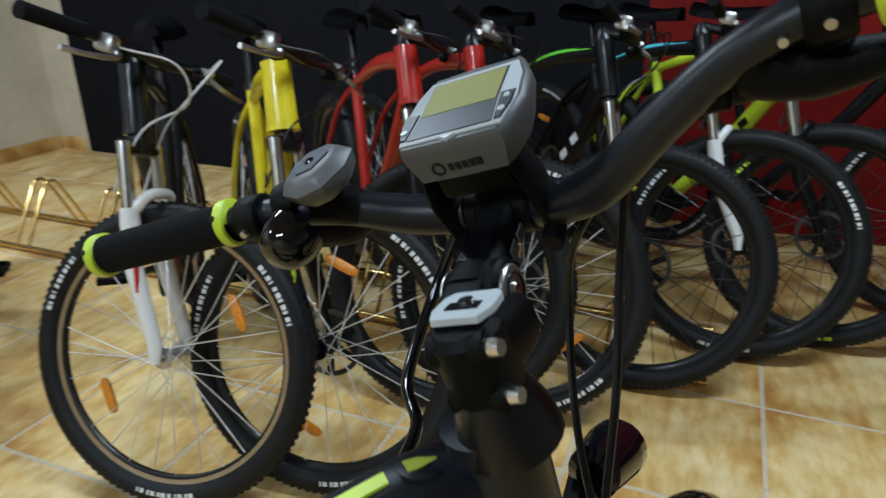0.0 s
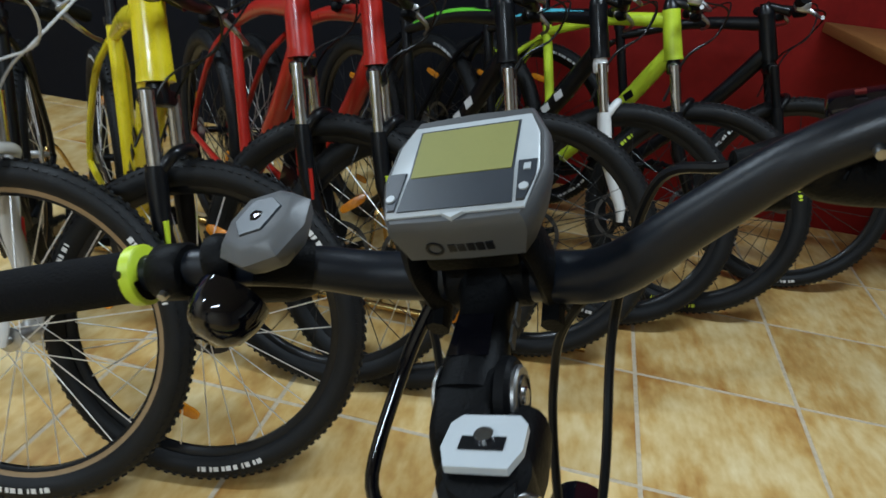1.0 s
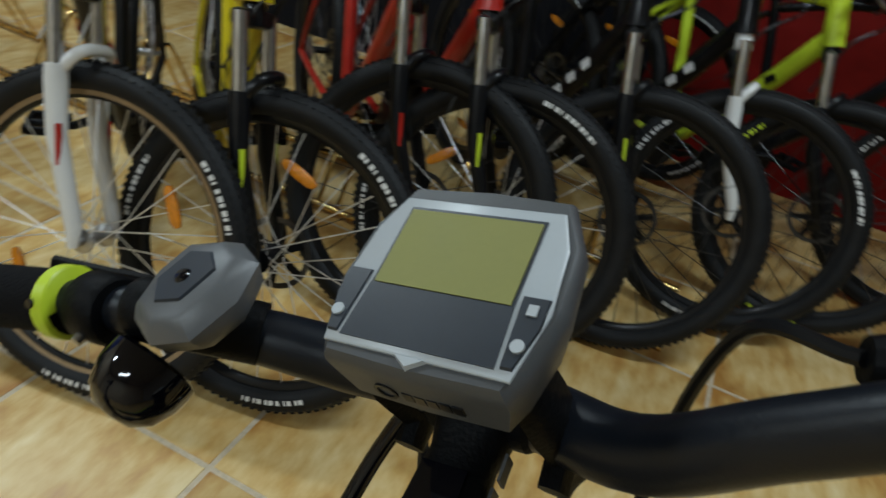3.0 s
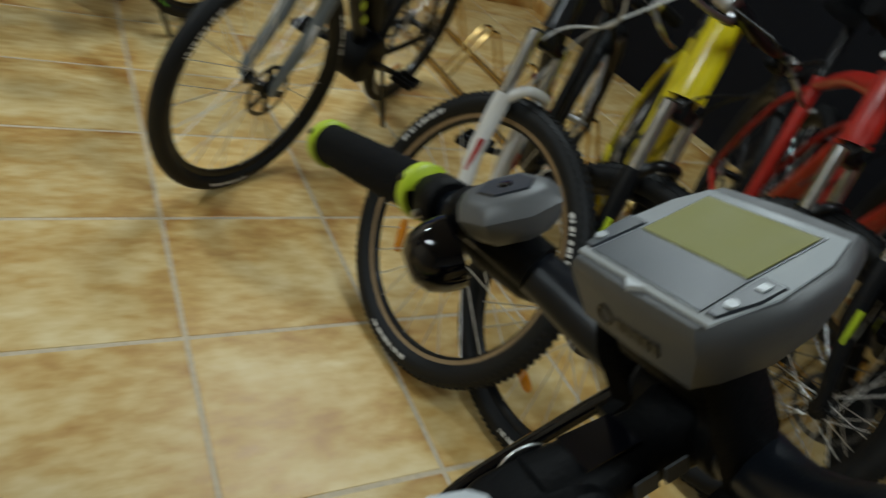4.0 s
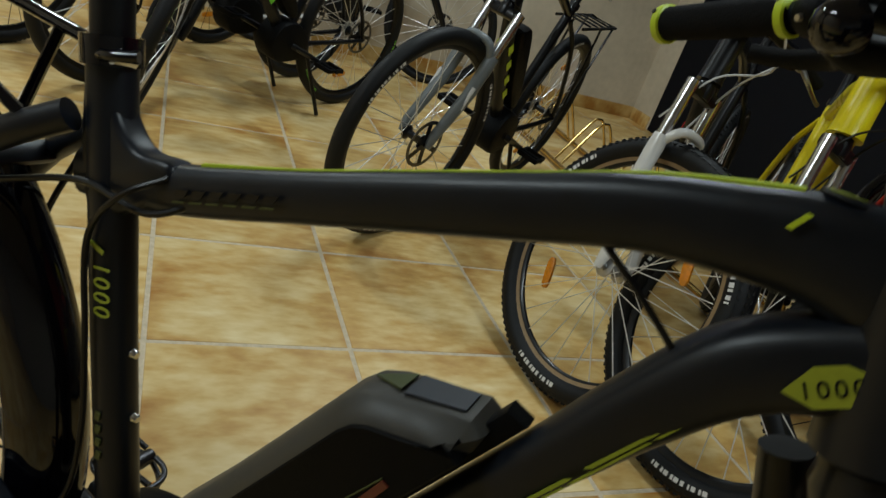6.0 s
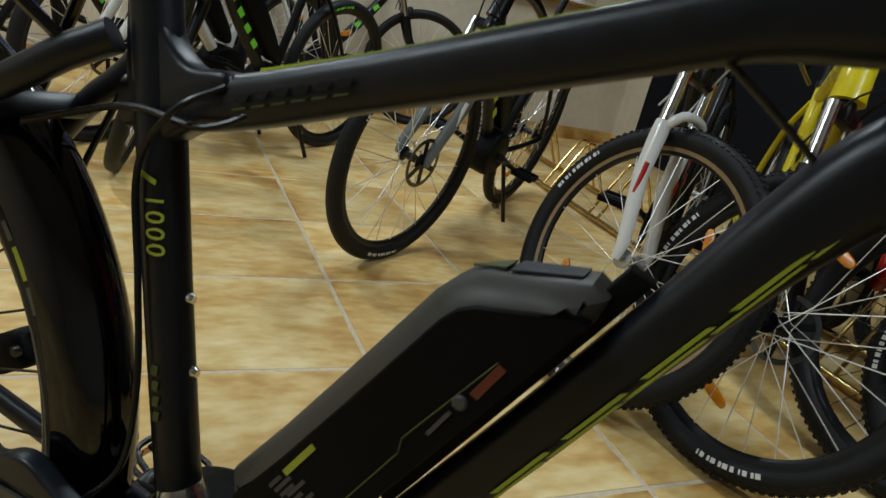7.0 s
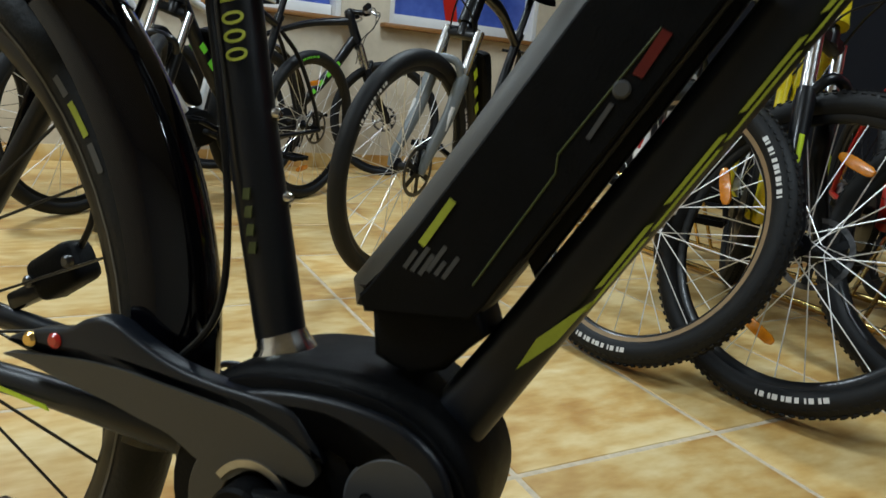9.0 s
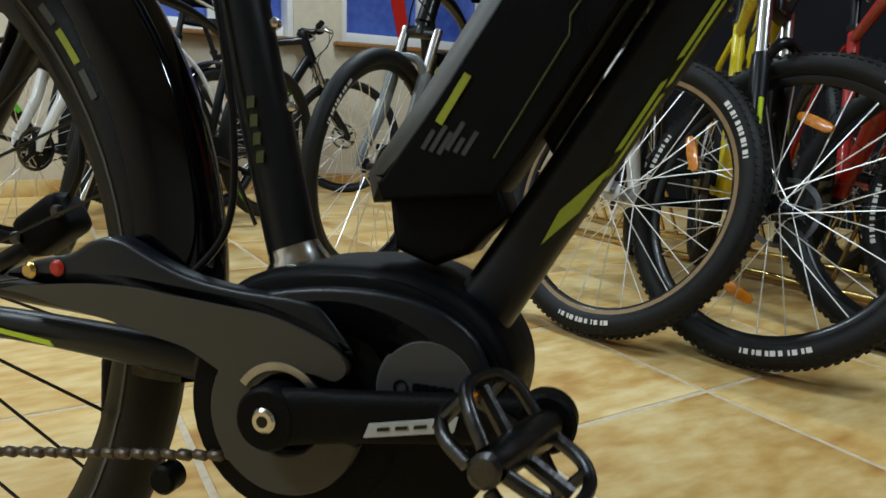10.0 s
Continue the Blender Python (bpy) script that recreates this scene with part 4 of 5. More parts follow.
gu = part("chain_guard", prism(rounded([(-0.212, 0.376), (-0.184, 0.3815), (-0.143, 0.387), (-0.108, 0.3885), (-0.072, 0.3865), (-0.038, 0.3845), (-0.010, 0.3825), (0.016, 0.3755), (0.035, 0.3675), (0.0435, 0.357), (0.037, 0.3485), (0.024, 0.3505), (0.010, 0.3505), (-0.006, 0.346), (-0.020, 0.336), (-0.040, 0.343), (-0.065, 0.3545), (-0.090, 0.3590), (-0.120, 0.3645), (-0.160, 0.3695), (-0.193, 0.3745)], 3), 0.056, 0.065), "taupe", hero)
part("guard_ring", lathe([(0.0255, 0.0555), (0.0510, 0.0555), (0.0510, 0.0635), (0.0500, 0.0648), (0.0265, 0.0648), (0.0255, 0.0638)], 44, m=Matrix.Translation((0, 0.004, 0.322)), a0=104, a1=322, close=True), "taupe", gu)
part("guard_rail", prism(rounded([(-0.216, 0.3845), (-0.188, 0.398), (-0.160, 0.405), (-0.146, 0.414), (-0.131, 0.419), (-0.117, 0.4175), (-0.098, 0.4095), (-0.069, 0.400), (-0.033, 0.3955), (0.0135, 0.394), (0.030, 0.384), (0.046, 0.364), (0.034, 0.3685), (0.014, 0.377), (-0.012, 0.384), (-0.040, 0.3865), (-0.075, 0.3885), (-0.110, 0.3905), (-0.145, 0.3895), (-0.186, 0.384)], 3), 0.044, 0.062, 0.004, 3), "frame", gu)
part("guard_back", disc_x(0.004, 0.3230, 0.0715, 0.036, 0.055), "plastic", gu)
part("guard_reflector", disc_x(-0.1680, 0.3945, 0.0056, 0.058, 0.0650), "red", gu, "red round reflector")
part("guard_bolt", disc_x(-0.1905, 0.3905, 0.0058, 0.058, 0.0650), "brass", gu)
cr = part("crank_arm", tube([(0.074, -0.006, 0.3225), (0.074, 0.03, 0.3290), (0.077, 0.09, 0.3390), (0.078, 0.163, 0.3500)], [(0.009, 0.0180), (0.008, 0.0165), (0.0075, 0.0145), (0.0075, 0.0135)], 16, 4, side=(1, 0, 0), power=0.7), "plastic", hero)
part("crank_hub", disc_x(0.001, 0.324, 0.0195, 0.062, 0.0825), "plastic", cr)
part("crank_bolt", disc_x(0.001, 0.324, 0.0078, 0.081, 0.0850), "steel", cr)
part("crank_bolt_socket", disc_x(0.001, 0.324, 0.0036, 0.0848, 0.0854), "black", cr)
part("spider", lathe([(0.026, 0.0), (0.031, 0.0), (0.031, 0.003), (0.026, 0.003)], 24, m=Matrix.Translation((0.063, 0.001, 0.324)), a0=-60, a1=60, close=True), "alloy", cr)
part("crank_end", disc_x(0.1640, 0.3500, 0.0165, 0.0705, 0.0855), "plastic", cr)
part("crank_print", plate([(0.0646, 0.3260), (0.1162, 0.3380), (0.1178, 0.3465), (0.0674, 0.3345)], 0.0848), "mist", cr, "pale printed bar")
for k in range(4):
    y, z = 0.0725 + 0.0105 * k, 0.3312 + 0.00245 * k
    part("crank_print", plate([(y, z), (y + 0.007, z + 0.0016), (y + 0.0074, z + 0.0036), (y + 0.0004, z + 0.0020)], 0.0860, 0.0006), "black", cr)


def cage_pedal(name, at, parent):
    p = part(name, tube([(-0.014, 0, 0), (0.0, 0, 0), (0.050, 0, 0), (0.066, 0, 0), (0.068, 0, 0)], [0.007, 0.0105, 0.0095, 0.0085, 0.006], 14), "cagemetal", parent, at=at)
    for s in (-1, 1):
        for z, k in ((0.0085, 1.0), (-0.0085, 0.97)):
            loop = [(0.004, 0.008 * s, z * 0.6), (0.007, 0.026 * s * k, z), (0.018, 0.037 * s * k, z), (0.045, 0.038 * s * k, z), (0.059, 0.027 * s * k, z), (0.064, 0.008 * s, z * 0.6)]
            part("cage", tube(loop, [0.0034] * 6, 10, 4), "cagemetal", p)
        for x, y in ((0.012, 0.031), (0.052, 0.033)):
            part("cage_post", tube([(x, y * s, -0.009), (x, y * s, 0.009)], 0.0032, 8), "cagemetal", p)
        part("pedal_reflector", box((0.020, 0.003, 0.009), pose(0.032, 0.033 * s, 0), 0.001), "orange", p)
        part("web", tube([(0.032, 0.004 * s, 0.0), (0.032, 0.034 * s, 0.006)], 0.0038, 8), "cagemetal", p)
    return p


cage_pedal("pedal", pose(0.094, 0.163, 0.350, -38, 0, -16) @ Matrix.Diagonal((0.95, 0.92, 1.15, 1)), hero)
cl = part("crank_arm", tube([(-0.074, 0.0, 0.325), (-0.080, -0.135, 0.305)], [(0.009, 0.0165), (0.0075, 0.0125)], 14, side=(1, 0, 0)), "plastic", hero)
cage_pedal("pedal", pose(-0.098, -0.137, 0.305, 12, 0, 180), hero)
ch = bmesh.new()
for k in range(34):
    y = -0.40 + 0.0118 * k
    z = 0.2785 + (y + 0.08) * 0.165
    box((0.0058 if k % 2 else 0.0078, 0.0128, 0.0066), pose(0.056, y, z), 0.0022, ch, seg=1)
part("chain", ch, "chain", hero)

# battery on the down tube
BAT = [(0.0308, 0.4735), (0.0625, 0.524), (0.0935, 0.5775), (0.1405, 0.6605), (0.1520, 0.6745), (0.1670, 0.6825), (0.1995, 0.6915), (0.2285, 0.6995), (0.2400, 0.6935), (0.2370, 0.6790), (0.2120, 0.6330), (0.1260, 0.4760), (0.1180, 0.4650), (0.0500, 0.4560), (0.0360, 0.4545)]


def inset(outline, d):
    """The outline moved inwards by d."""
    out, k = [], len(outline)
    for i in range(k):
        a, b, c = (Vector(outline[(i + q) % k]) for q in (-1, 0, 1))
        e, f = (b - a).normalized(), (c - b).normalized()
        n = Vector((e.y + f.y, -e.x - f.x)).normalized()
        out.append(tuple(b + n * d / max(0.45, n.dot(Vector((e.y, -e.x))))))
    return out


def loft_x(rings):
    """Solid through outlines of (y, z) pairs at growing x."""
    bm = bmesh.new()
    vs = [[bm.verts.new((x, y, z)) for y, z in o] for x, o in rings]
    k = len(vs[0])
    for a, b in zip(vs, vs[1:]):
        for i in range(k):
            bm.faces.new((a[i], a[(i + 1) % k], b[(i + 1) % k], b[i]))
    bm.faces.new(vs[0][::-1])
    bm.faces.new(vs[-1])
    return bm


bat = part("battery", loft_x([(-0.0375, inset(BAT, 0.019)), (-0.030, inset(BAT, 0.0085)), (-0.022, inset(BAT, 0.0018)), (-0.016, BAT), (0.016, BAT), (0.022, inset(BAT, 0.0018)), (0.030, inset(BAT, 0.0085)), (0.0365, inset(BAT, 0.0175))]), "taupe", hero, "black frame battery with brown-grey rim")
SIDE_B = inset(BAT, 0.0165)[:9] + inset(BAT, 0.0015)[9:14] + inset(BAT, 0.012)[14:]
part("battery_side", loft_x([(0.015, SIDE_B), (0.0372, SIDE_B), (0.0384, inset(SIDE_B, 0.0015))]), "plastic", bat)
part("battery_mount", prism([(0.048, 0.462), (0.119, 0.470), (0.126, 0.455), (0.110, 0.4385), (0.1025, 0.4275), (0.081, 0.418), (0.0545, 0.4265)], -0.028, 0.026, 0.006, 3), "plastic", bat)
part("battery_label", plate([(0.0795, 0.5068), (0.0837, 0.5045), (0.0993, 0.5334), (0.0952, 0.5358)], 0.0382), "olive", bat)
for k in range(6):
    a = (0.0715 + 0.0050 * k, 0.4905 - 0.0012 * k + (0.004 if k > 2 else 0))
    l = (0.013, 0.018, 0.015, 0.019, 0.010, 0.016)[k]
    part("battery_print", plate([(a[0], a[1]), (a[0] + 0.0026, a[1] - 0.0012), (a[0] + 0.0026 + l * 0.47, a[1] - 0.0012 + l * 0.88), (a[0] + l * 0.47, a[1] + l * 0.88)], 0.0382, 0.0006), "dgrey", bat)
part("battery_print", plate([(0.1850, 0.6160), (0.1905, 0.6140), (0.2015, 0.6380), (0.1960, 0.6400)], 0.0382), "dred", bat, "dark red label")
part("battery_print", plate([(0.1665, 0.5800), (0.1690, 0.5790), (0.1785, 0.5990), (0.1760, 0.6000)], 0.0382), "dsilver", bat)
part("battery_lock", disc_x(0.1810, 0.6075, 0.0050, 0.037, 0.0402), "dgrey", bat)
line = [(0.1165, 0.4875), (0.1536, 0.5585), (0.1532, 0.5690), (0.1954, 0.6405)]
bm = bmesh.new()
sweep(bm, [(0.0386, y, z) for y, z in line], 0.0007, 4)
part("battery_line", bm, "dolive", bat)
part("battery_rail", prism([on_dt(0.020, -0.020), on_dt(0.262, -0.020), on_dt(0.258, -0.036), on_dt(0.030, -0.038)], -0.010, 0.010, 0.003), "plastic", bat)
bn_ = Vector((0, -0.25, 0.97))
part("battery_panel", strip([(0, 0.181, 0.6875), (0, 0.222, 0.6985)], [0.0155, 0.0135], 0.0, 0.0012, up=bn_), "slate", bat)
part("battery_print", strip([(0, 0.1545, 0.6775), (0, 0.178, 0.6865)], [0.0006, 0.0135], 0.0008, 0.0012, up=Vector((0, -0.38, 0.92))), "dolive", bat, "dark lime triangle print")

# rear wheel, mudguard
HR = dict(r=0.350, tw=0.022, knobs=False, dark_spokes=True, reflectors=False, spokes=32)
RW = (0, -0.463, 0.346)
GC = (0, -0.466, 0.368)
rear = wheel("rear_wheel", hero, Matrix.Translation(RW), HR, False)
for s in (-1, 1):
    part("reflective_line", lathe([(0.3165, s * 0.0205), (0.3190, s * 0.0214)], 64), "dsilver", rear)
    for a0_, a1_, kind_ in ((46, 49, "dsilver"), (50, 55, "olive"), (56, 60, "dsilver")):
        part("tyre_print", lathe([(0.3270, s * 0.0226), (0.3325, s * 0.0226)], 6, a0=a0_, a1=a1_), kind_, rear)
gside = [(0.341, 0.0360), (0.353, 0.0345), (0.365, 0.0300), (0.3745, 0.0230), (0.3815, 0.0125), (0.3845, 0)]
gprof = [(r_, -x_) for r_, x_ in gside] + [(r_, x_) for r_, x_ in gside[-2::-1]] + [(r_ - 0.002, x_ - 0.002) for r_, x_ in gside[:-1]] + [(0.382, 0)] + [(r_ - 0.002, 0.002 - x_) for r_, x_ in gside[-2::-1]]
part("mudguard", lathe(gprof, 60, m=Matrix.Translation(GC), a0=-110, a1=98, close=True), "gloss", hero, "gloss black mudguard")
rk = part("rear_rack", tube([(-0.06, -0.20, 0.765), (-0.065, -0.25, 0.775), (-0.065, -0.62, 0.775), (0.065, -0.62, 0.775), (0.065, -0.25, 0.775), (0.06, -0.20, 0.765)], 0.0065, 10, 3), "gloss", hero)
for s in (-1, 1):
    part("rack_leg", tube([(0.065 * s, -0.27, 0.775), (0.068 * s, -0.42, 0.38)], 0.0055, 8), "gloss", rk)
    part("rack_leg", tube([(0.065 * s, -0.60, 0.775), (0.068 * s, -0.45, 0.38)], 0.0055, 8), "gloss", rk)
    part("rack_strut", tube([(0.03 * s, -0.16, 0.725), (0.06 * s, -0.21, 0.765)], 0.005, 8), "gloss", rk)
part("derailleur", tube([(0.06, -0.432, 0.335), (0.066, -0.40, 0.29), (0.058, -0.37, 0.24)], [0.012, 0.014, 0.009], 10, 3), "plastic", hero)
part("gear_pulley", disc_x(-0.0846, 0.2605, 0.010, 0.046, 0.060), "plastic", hero)
part("cassette", CACHE["cassette"], "alloy", hero, at=Matrix.Translation(RW))
cal = part("brake_caliper", box((0.034, 0.058, 0.040), pose(-0.052, -0.285, 0.408, 35), 0.010, seg=3), "plastic", hero)
part("caliper_arm", box((0.016, 0.095, 0.018), pose(-0.056, -0.307, 0.388, 30), 0.005), "black", cal)
for dy, dz in ((-0.020, -0.012), (0.022, 0.014)):
    part("caliper_bolt", disc_x(-0.285 + dy, 0.408 + dz, 0.0055, -0.036, -0.030), "dmetal", cal)
part("brake_hose", tube([(-0.052, -0.270, 0.428), (-0.050, -0.255, 0.460), (-0.052, -0.255, 0.50), (-0.050, -0.235, 0.60), (-0.040, -0.190, 0.690)], 0.0030, 8, 6), "cable", cal)
part("kickstand", tube([(-0.05, -0.20, 0.325), (-0.07, -0.235, 0.29), (-0.115, -0.27, 0.02)], 0.009, 10), "plastic", hero)
part("gear_cable", tube([(0.012, -0.045, 0.735), (0.03, -0.07, 0.71), (0.0235, -0.098, 0.66), (0.0225, -0.082, 0.58), (0.024, -0.065, 0.50), (0.03, -0.062, 0.43), (0.045, -0.09, 0.385)], 0.0026, 8, 6), "cable", hero)
part("brake_cable", tube([(0.0, -0.01, 0.735), (0.02, -0.05, 0.705), (0.02, -0.12, 0.70), (0.035, -0.20, 0.665)], 0.0028, 8, 6), "cable", hero)
part("brake_cable", tube([(0.004, 0.235, 0.842), (0.004, 0.285, 0.812), (0.004, 0.335, 0.778)], 0.0022, 8, 4), "cable", hero)

# ---- turned front: fork, wheel, stem, bar ----
RAKE = radians(22)
SP = Vector((0, 0.365, 0.93))
TS = steer_matrix(42, SP, RAKE)
TB = Matrix.Translation((0.010, 0.022, -0.004)) @ TS
ua = Vector((0, -math.sin(RAKE), math.cos(RAKE)))
FH = Vector((0, 0.628, 0.350))
HF = dict(HR, r=0.334)
fprof = [(r_ - 0.021, x_) for r_, x_ in gprof]
fk = part("fork_crown", tube([SP - ua * 0.15, SP - ua * 0.165, SP - ua * 0.195], [0.024, 0.030, 0.026], 16), "black", hero, at=TS)
for s in (-1, 1):
    a = SP - ua * 0.18 + Vector((0.055 * s, 0, 0))
    part("fork_leg", tube([a + ua * 0.01, a - ua * 0.14, a - ua * 0.18, FH + Vector((0.055 * s, 0, 0.0))], [0.016, 0.016, 0.021, 0.013], 12), "black", fk)
wheel("front_wheel", hero, TS @ Matrix.Translation(FH), HF)
part("mudguard", lathe(fprof, 40, a0=-70, a1=32, close=True), "gloss", hero, at=TS @ Matrix.Translation(FH))
lamp_ = part("headlight", tube([(0.014, 0.485, 0.838), (0.014, 0.492, 0.837), (0.014, 0.530, 0.833), (0.014, 0.545, 0.831), (0.014, 0.548, 0.831)], [0.010, 0.018, 0.0215, 0.0215, 0.019], 20), "gloss", hero, "black round headlight", at=TS)
part("lamp_bracket", tube([(0, 0.44, 0.80), (0, 0.48, 0.82), (0, 0.50, 0.83)], 0.008, 8), "plastic", lamp_)
part("headset", tube([SP - ua * 0.012, SP + ua * 0.002, SP + ua * 0.022], [0.028, 0.026, 0.019], 22), "black", hero, at=TB)
for k in range(2):
    part("spacer", tube([SP + ua * (0.003 + 0.008 * k), SP + ua * (0.0095 + 0.008 * k)], 0.0195, 22), "gloss", hero, at=TB)

st = part("stem", tube([SP + ua * 0.018, SP + ua * 0.022, SP + ua * 0.056, SP + ua * 0.0605], [0.017, 0.0190, 0.0190, 0.015], 22), "plastic", hero, "black adjustable handlebar stem", at=TB)
cap = Vector((0, 0.352, 0.9905))
cdir = Vector((0, 0.94, 0.22)).normalized()
cup = Vector((0, -0.22, 0.94)).normalized()
part("stem_body", tube([(0, 0.352, 0.968), (0, 0.372, 0.970), (0, 0.392, 0.973)], [(0.0175, 0.019), (0.0180, 0.0185), (0.0165, 0.016)], 16, side=(1, 0, 0), power=0.7), "plastic", st)
part("cap_plate", strip([cap - cdir * 0.016, cap - cdir * 0.006, cap + cdir * 0.008, cap + cdir * 0.013], [0.0125, 0.0165, 0.0160, 0.012], -0.001, 0.0035, up=cup), "mist", st, "silver printed cap plate")
part("cap_print", strip([cap - cdir * 0.007, cap + cdir * 0.000], [(-0.009, 0.009)] * 2, 0.0026, 0.0006, up=cup), "black", st)
part("cap_bolt", tube([cap + cup * 0.001, cap + cup * 0.0045], 0.004, 12), "steel", st)
for dz in (0.006, -0.022):
    p = SP + ua * (0.042 + dz)
    part("clamp_bolt", tube([p + Vector((0.012, -0.010, 0)), p + Vector((0.0185, -0.011, 0)), p + Vector((0.0225, -0.0115, 0))], [0.0050, 0.0050, 0.0040], 14), "steel", st)
    part("clamp_lug", tube([p + Vector((-0.014, -0.0095, 0)), p + Vector((0.015, -0.0095, 0))], 0.0088, 14), "plastic", st)
arm = part("stem_arm", tube([(0, 0.406, 0.978), (0, 0.424, 0.990), (0, 0.446, 1.006), (0, 0.464, 1.020)], [(0.0175, 0.016), (0.0150, 0.014), (0.0125, 0.0130), (0.0185, 0.016)], 16, 4, side=(1, 0, 0), power=0.75), "plastic", hero, at=TS)
part("stem_yoke", prism(rounded([(0.384, 0.950), (0.380, 0.974), (0.395, 0.988), (0.415, 0.994), (0.424, 0.974), (0.410, 0.956)], 4), -0.0130, 0.0165, 0.005, 3), "plastic", arm)
part("pivot_boss", disc_x(0.408, 0.980, 0.0185, 0.016, 0.0225), "plastic", arm)
part("pivot_bolt", disc_x(0.408, 0.980, 0.0145, 0.0225, 0.0250), "alloy", arm, "large round alloy pivot bolt")
part("pivot_ring", lathe([(0.0090, 0), (0.0100, 0), (0.0100, 0.0008), (0.0090, 0.0008)], 26, m=Matrix.Translation((0.0251, 0.408, 0.980)), close=True), "black", arm)
part("pivot_socket", disc_x(0.408, 0.980, 0.0048, 0.0250, 0.0268), "steel", arm)
part("pivot_bolt", disc_x(0.408, 0.980, 0.0140, -0.0125, -0.0145), "alloy", arm)
part("arm_recess", strip([(0, 0.412, 0.9985), (0, 0.432, 1.0115)], [0.0100, 0.0090], 0.0, 0.0006, up=(0, -0.6, 0.8)), "gloss", arm)
part("bar_clamp", tube([(-0.023, 0.468, 1.022), (-0.020, 0.468, 1.022), (0.020, 0.468, 1.022), (0.023, 0.468, 1.022)], [0.0155, 0.018, 0.018, 0.0155], 20), "plastic", arm)
for k in range(2):
    part("arm_print", plate([(0.434 + 0.010 * k, 0.992 + 0.008 * k), (0.442 + 0.010 * k, 0.998 + 0.008 * k), (0.438 + 0.010 * k, 1.004 + 0.008 * k), (0.430 + 0.010 * k, 0.998 + 0.008 * k)], 0.0150 + 0.001 * k), "dsilver", arm)

BAR = [(0.298, 0.390, 1.0440), (0.172, 0.4135, 1.0480), (0.130, 0.421, 1.0465), (0.093, 0.437, 1.040), (0.058, 0.456, 1.028), (0.02, 0.468, 1.022)]
BARR = [(0.325, 0.390, 1.053), (0.200, 0.410, 1.054), (0.150, 0.418, 1.051), (0.106, 0.436, 1.042), (0.062, 0.456, 1.028), (0.02, 0.468, 1.022)]
UP = (0.033, 0.030, 0.023, 0.008, -0.005, -0.002)
bp = [(-x, y, z) for x, y, z in BAR] + [(x, y + u * 0.5, z + u) for (x, y, z), u in zip(BARR[::-1], UP[::-1])]
bar = part("handlebar", tube(bp, [0.0100, 0.0100, 0.0102, 0.0115, 0.0132, 0.0138, 0.0138, 0.0132, 0.0115, 0.0102, 0.0100, 0.0100], 18, 6), "frame", hero, "matt black swept handlebar", at=TS)
for s in (-1, 1):
    lift = Vector((0, 0.014, 0.030)) if s > 0 else Vector()
    side = Vector((0.036, 0, 0)) if s > 0 else Vector((-0.0097, 0.003, -0.0065))
    a, b = Vector((0.165 * s, 0.4100, 1.0540)) + lift + side, Vector((0.289 * s, 0.3900, 1.053)) + lift * 1.18 + side + (Vector((0, -0.003, -0.003)) if s < 0 else Vector())
    g = part("grip", tube([a, a.lerp(b, 0.5), b], [0.0142, 0.0147, 0.0142], 22), "foam", bar)
    for f0, f1 in ((0.0, 0.062), (0.938, 1.0)):
        p, q = a.lerp(b, f0), a.lerp(b, f1)
        part("lock_ring", tube([p, p.lerp(q, 0.12), p.lerp(q, 0.88), q], [0.0152, 0.0166, 0.0166, 0.0152], 24), "lime", g, "lime lock ring of the grip")
        m_ = p.lerp(q, 0.5)
        part("ring_screw", tube([m_ + Vector((0, -0.0150, 0.0045)), m_ + Vector((0, -0.0170, 0.0048))], 0.0022, 10), "black", g)
    h = Vector((0.148 * s, 0.4130, 1.0535)) + lift * 0.96 + side
    cb = part("lever_clamp", tube([h - Vector((0.010, 0, 0)), h - Vector((0.008, 0, 0)), h + Vector((0.008, 0, 0)), h + Vector((0.010, 0, 0))], [0.0140, 0.0155, 0.0155, 0.0140], 18), "plastic", bar)
    part("clamp_screw", tube([h + Vector((0, -0.012, -0.008)), h + Vector((0, -0.0158, -0.0098))], [0.0028, 0.0024], 12), "alloy", cb)
    part("clamp_screw", tube([h + Vector((-0.018 * s, -0.004, -0.009)), h + Vector((-0.018 * s, -0.010, -0.0116))], [0.0026, 0.0022], 12), "alloy", cb)
    part("lever_body", tube([h + Vector((0, 0.012, -0.006)), h + Vector((-0.012 * s, 0.034, -0.014)), h + Vector((-0.045 * s, 0.040, -0.018)), h + Vector((-0.065 * s, 0.036, -0.016))], [0.012, 0.015, 0.013, 0.007], 12, 4), "plastic", cb)
    dip = 0.010 if s < 0 else 0.0
    part("brake_lever", tube([h + Vector((-0.005 * s, 0.030, -0.018)), h + Vector((0.02 * s, 0.046, -0.022 + dip)), h + Vector((0.06 * s, 0.044, -0.024 + dip * 1.4)), h + Vector((0.095 * s, 0.036, -0.022 + dip * 1.6))], [(0.006, 0.009), (0.005, 0.009), (0.0045, 0.008), (0.005, 0.008)], 10, 5), "plastic", cb)
    part("brake_cable", tube([h + Vector((-0.065 * s, 0.036, -0.016)), h + Vector((-0.10 * s, 0.06, -0.025)), Vector((0.055 * s, 0.505, 0.98)), Vector((0.045 * s, 0.478, 0.90)), Vector((0.03 * s, 0.45, 0.82)), Vector((0.02 * s, 0.43, 0.74))], 0.0028, 8, 8), "cable", bar)
h = Vector((0.184, 0.4268, 1.0825))
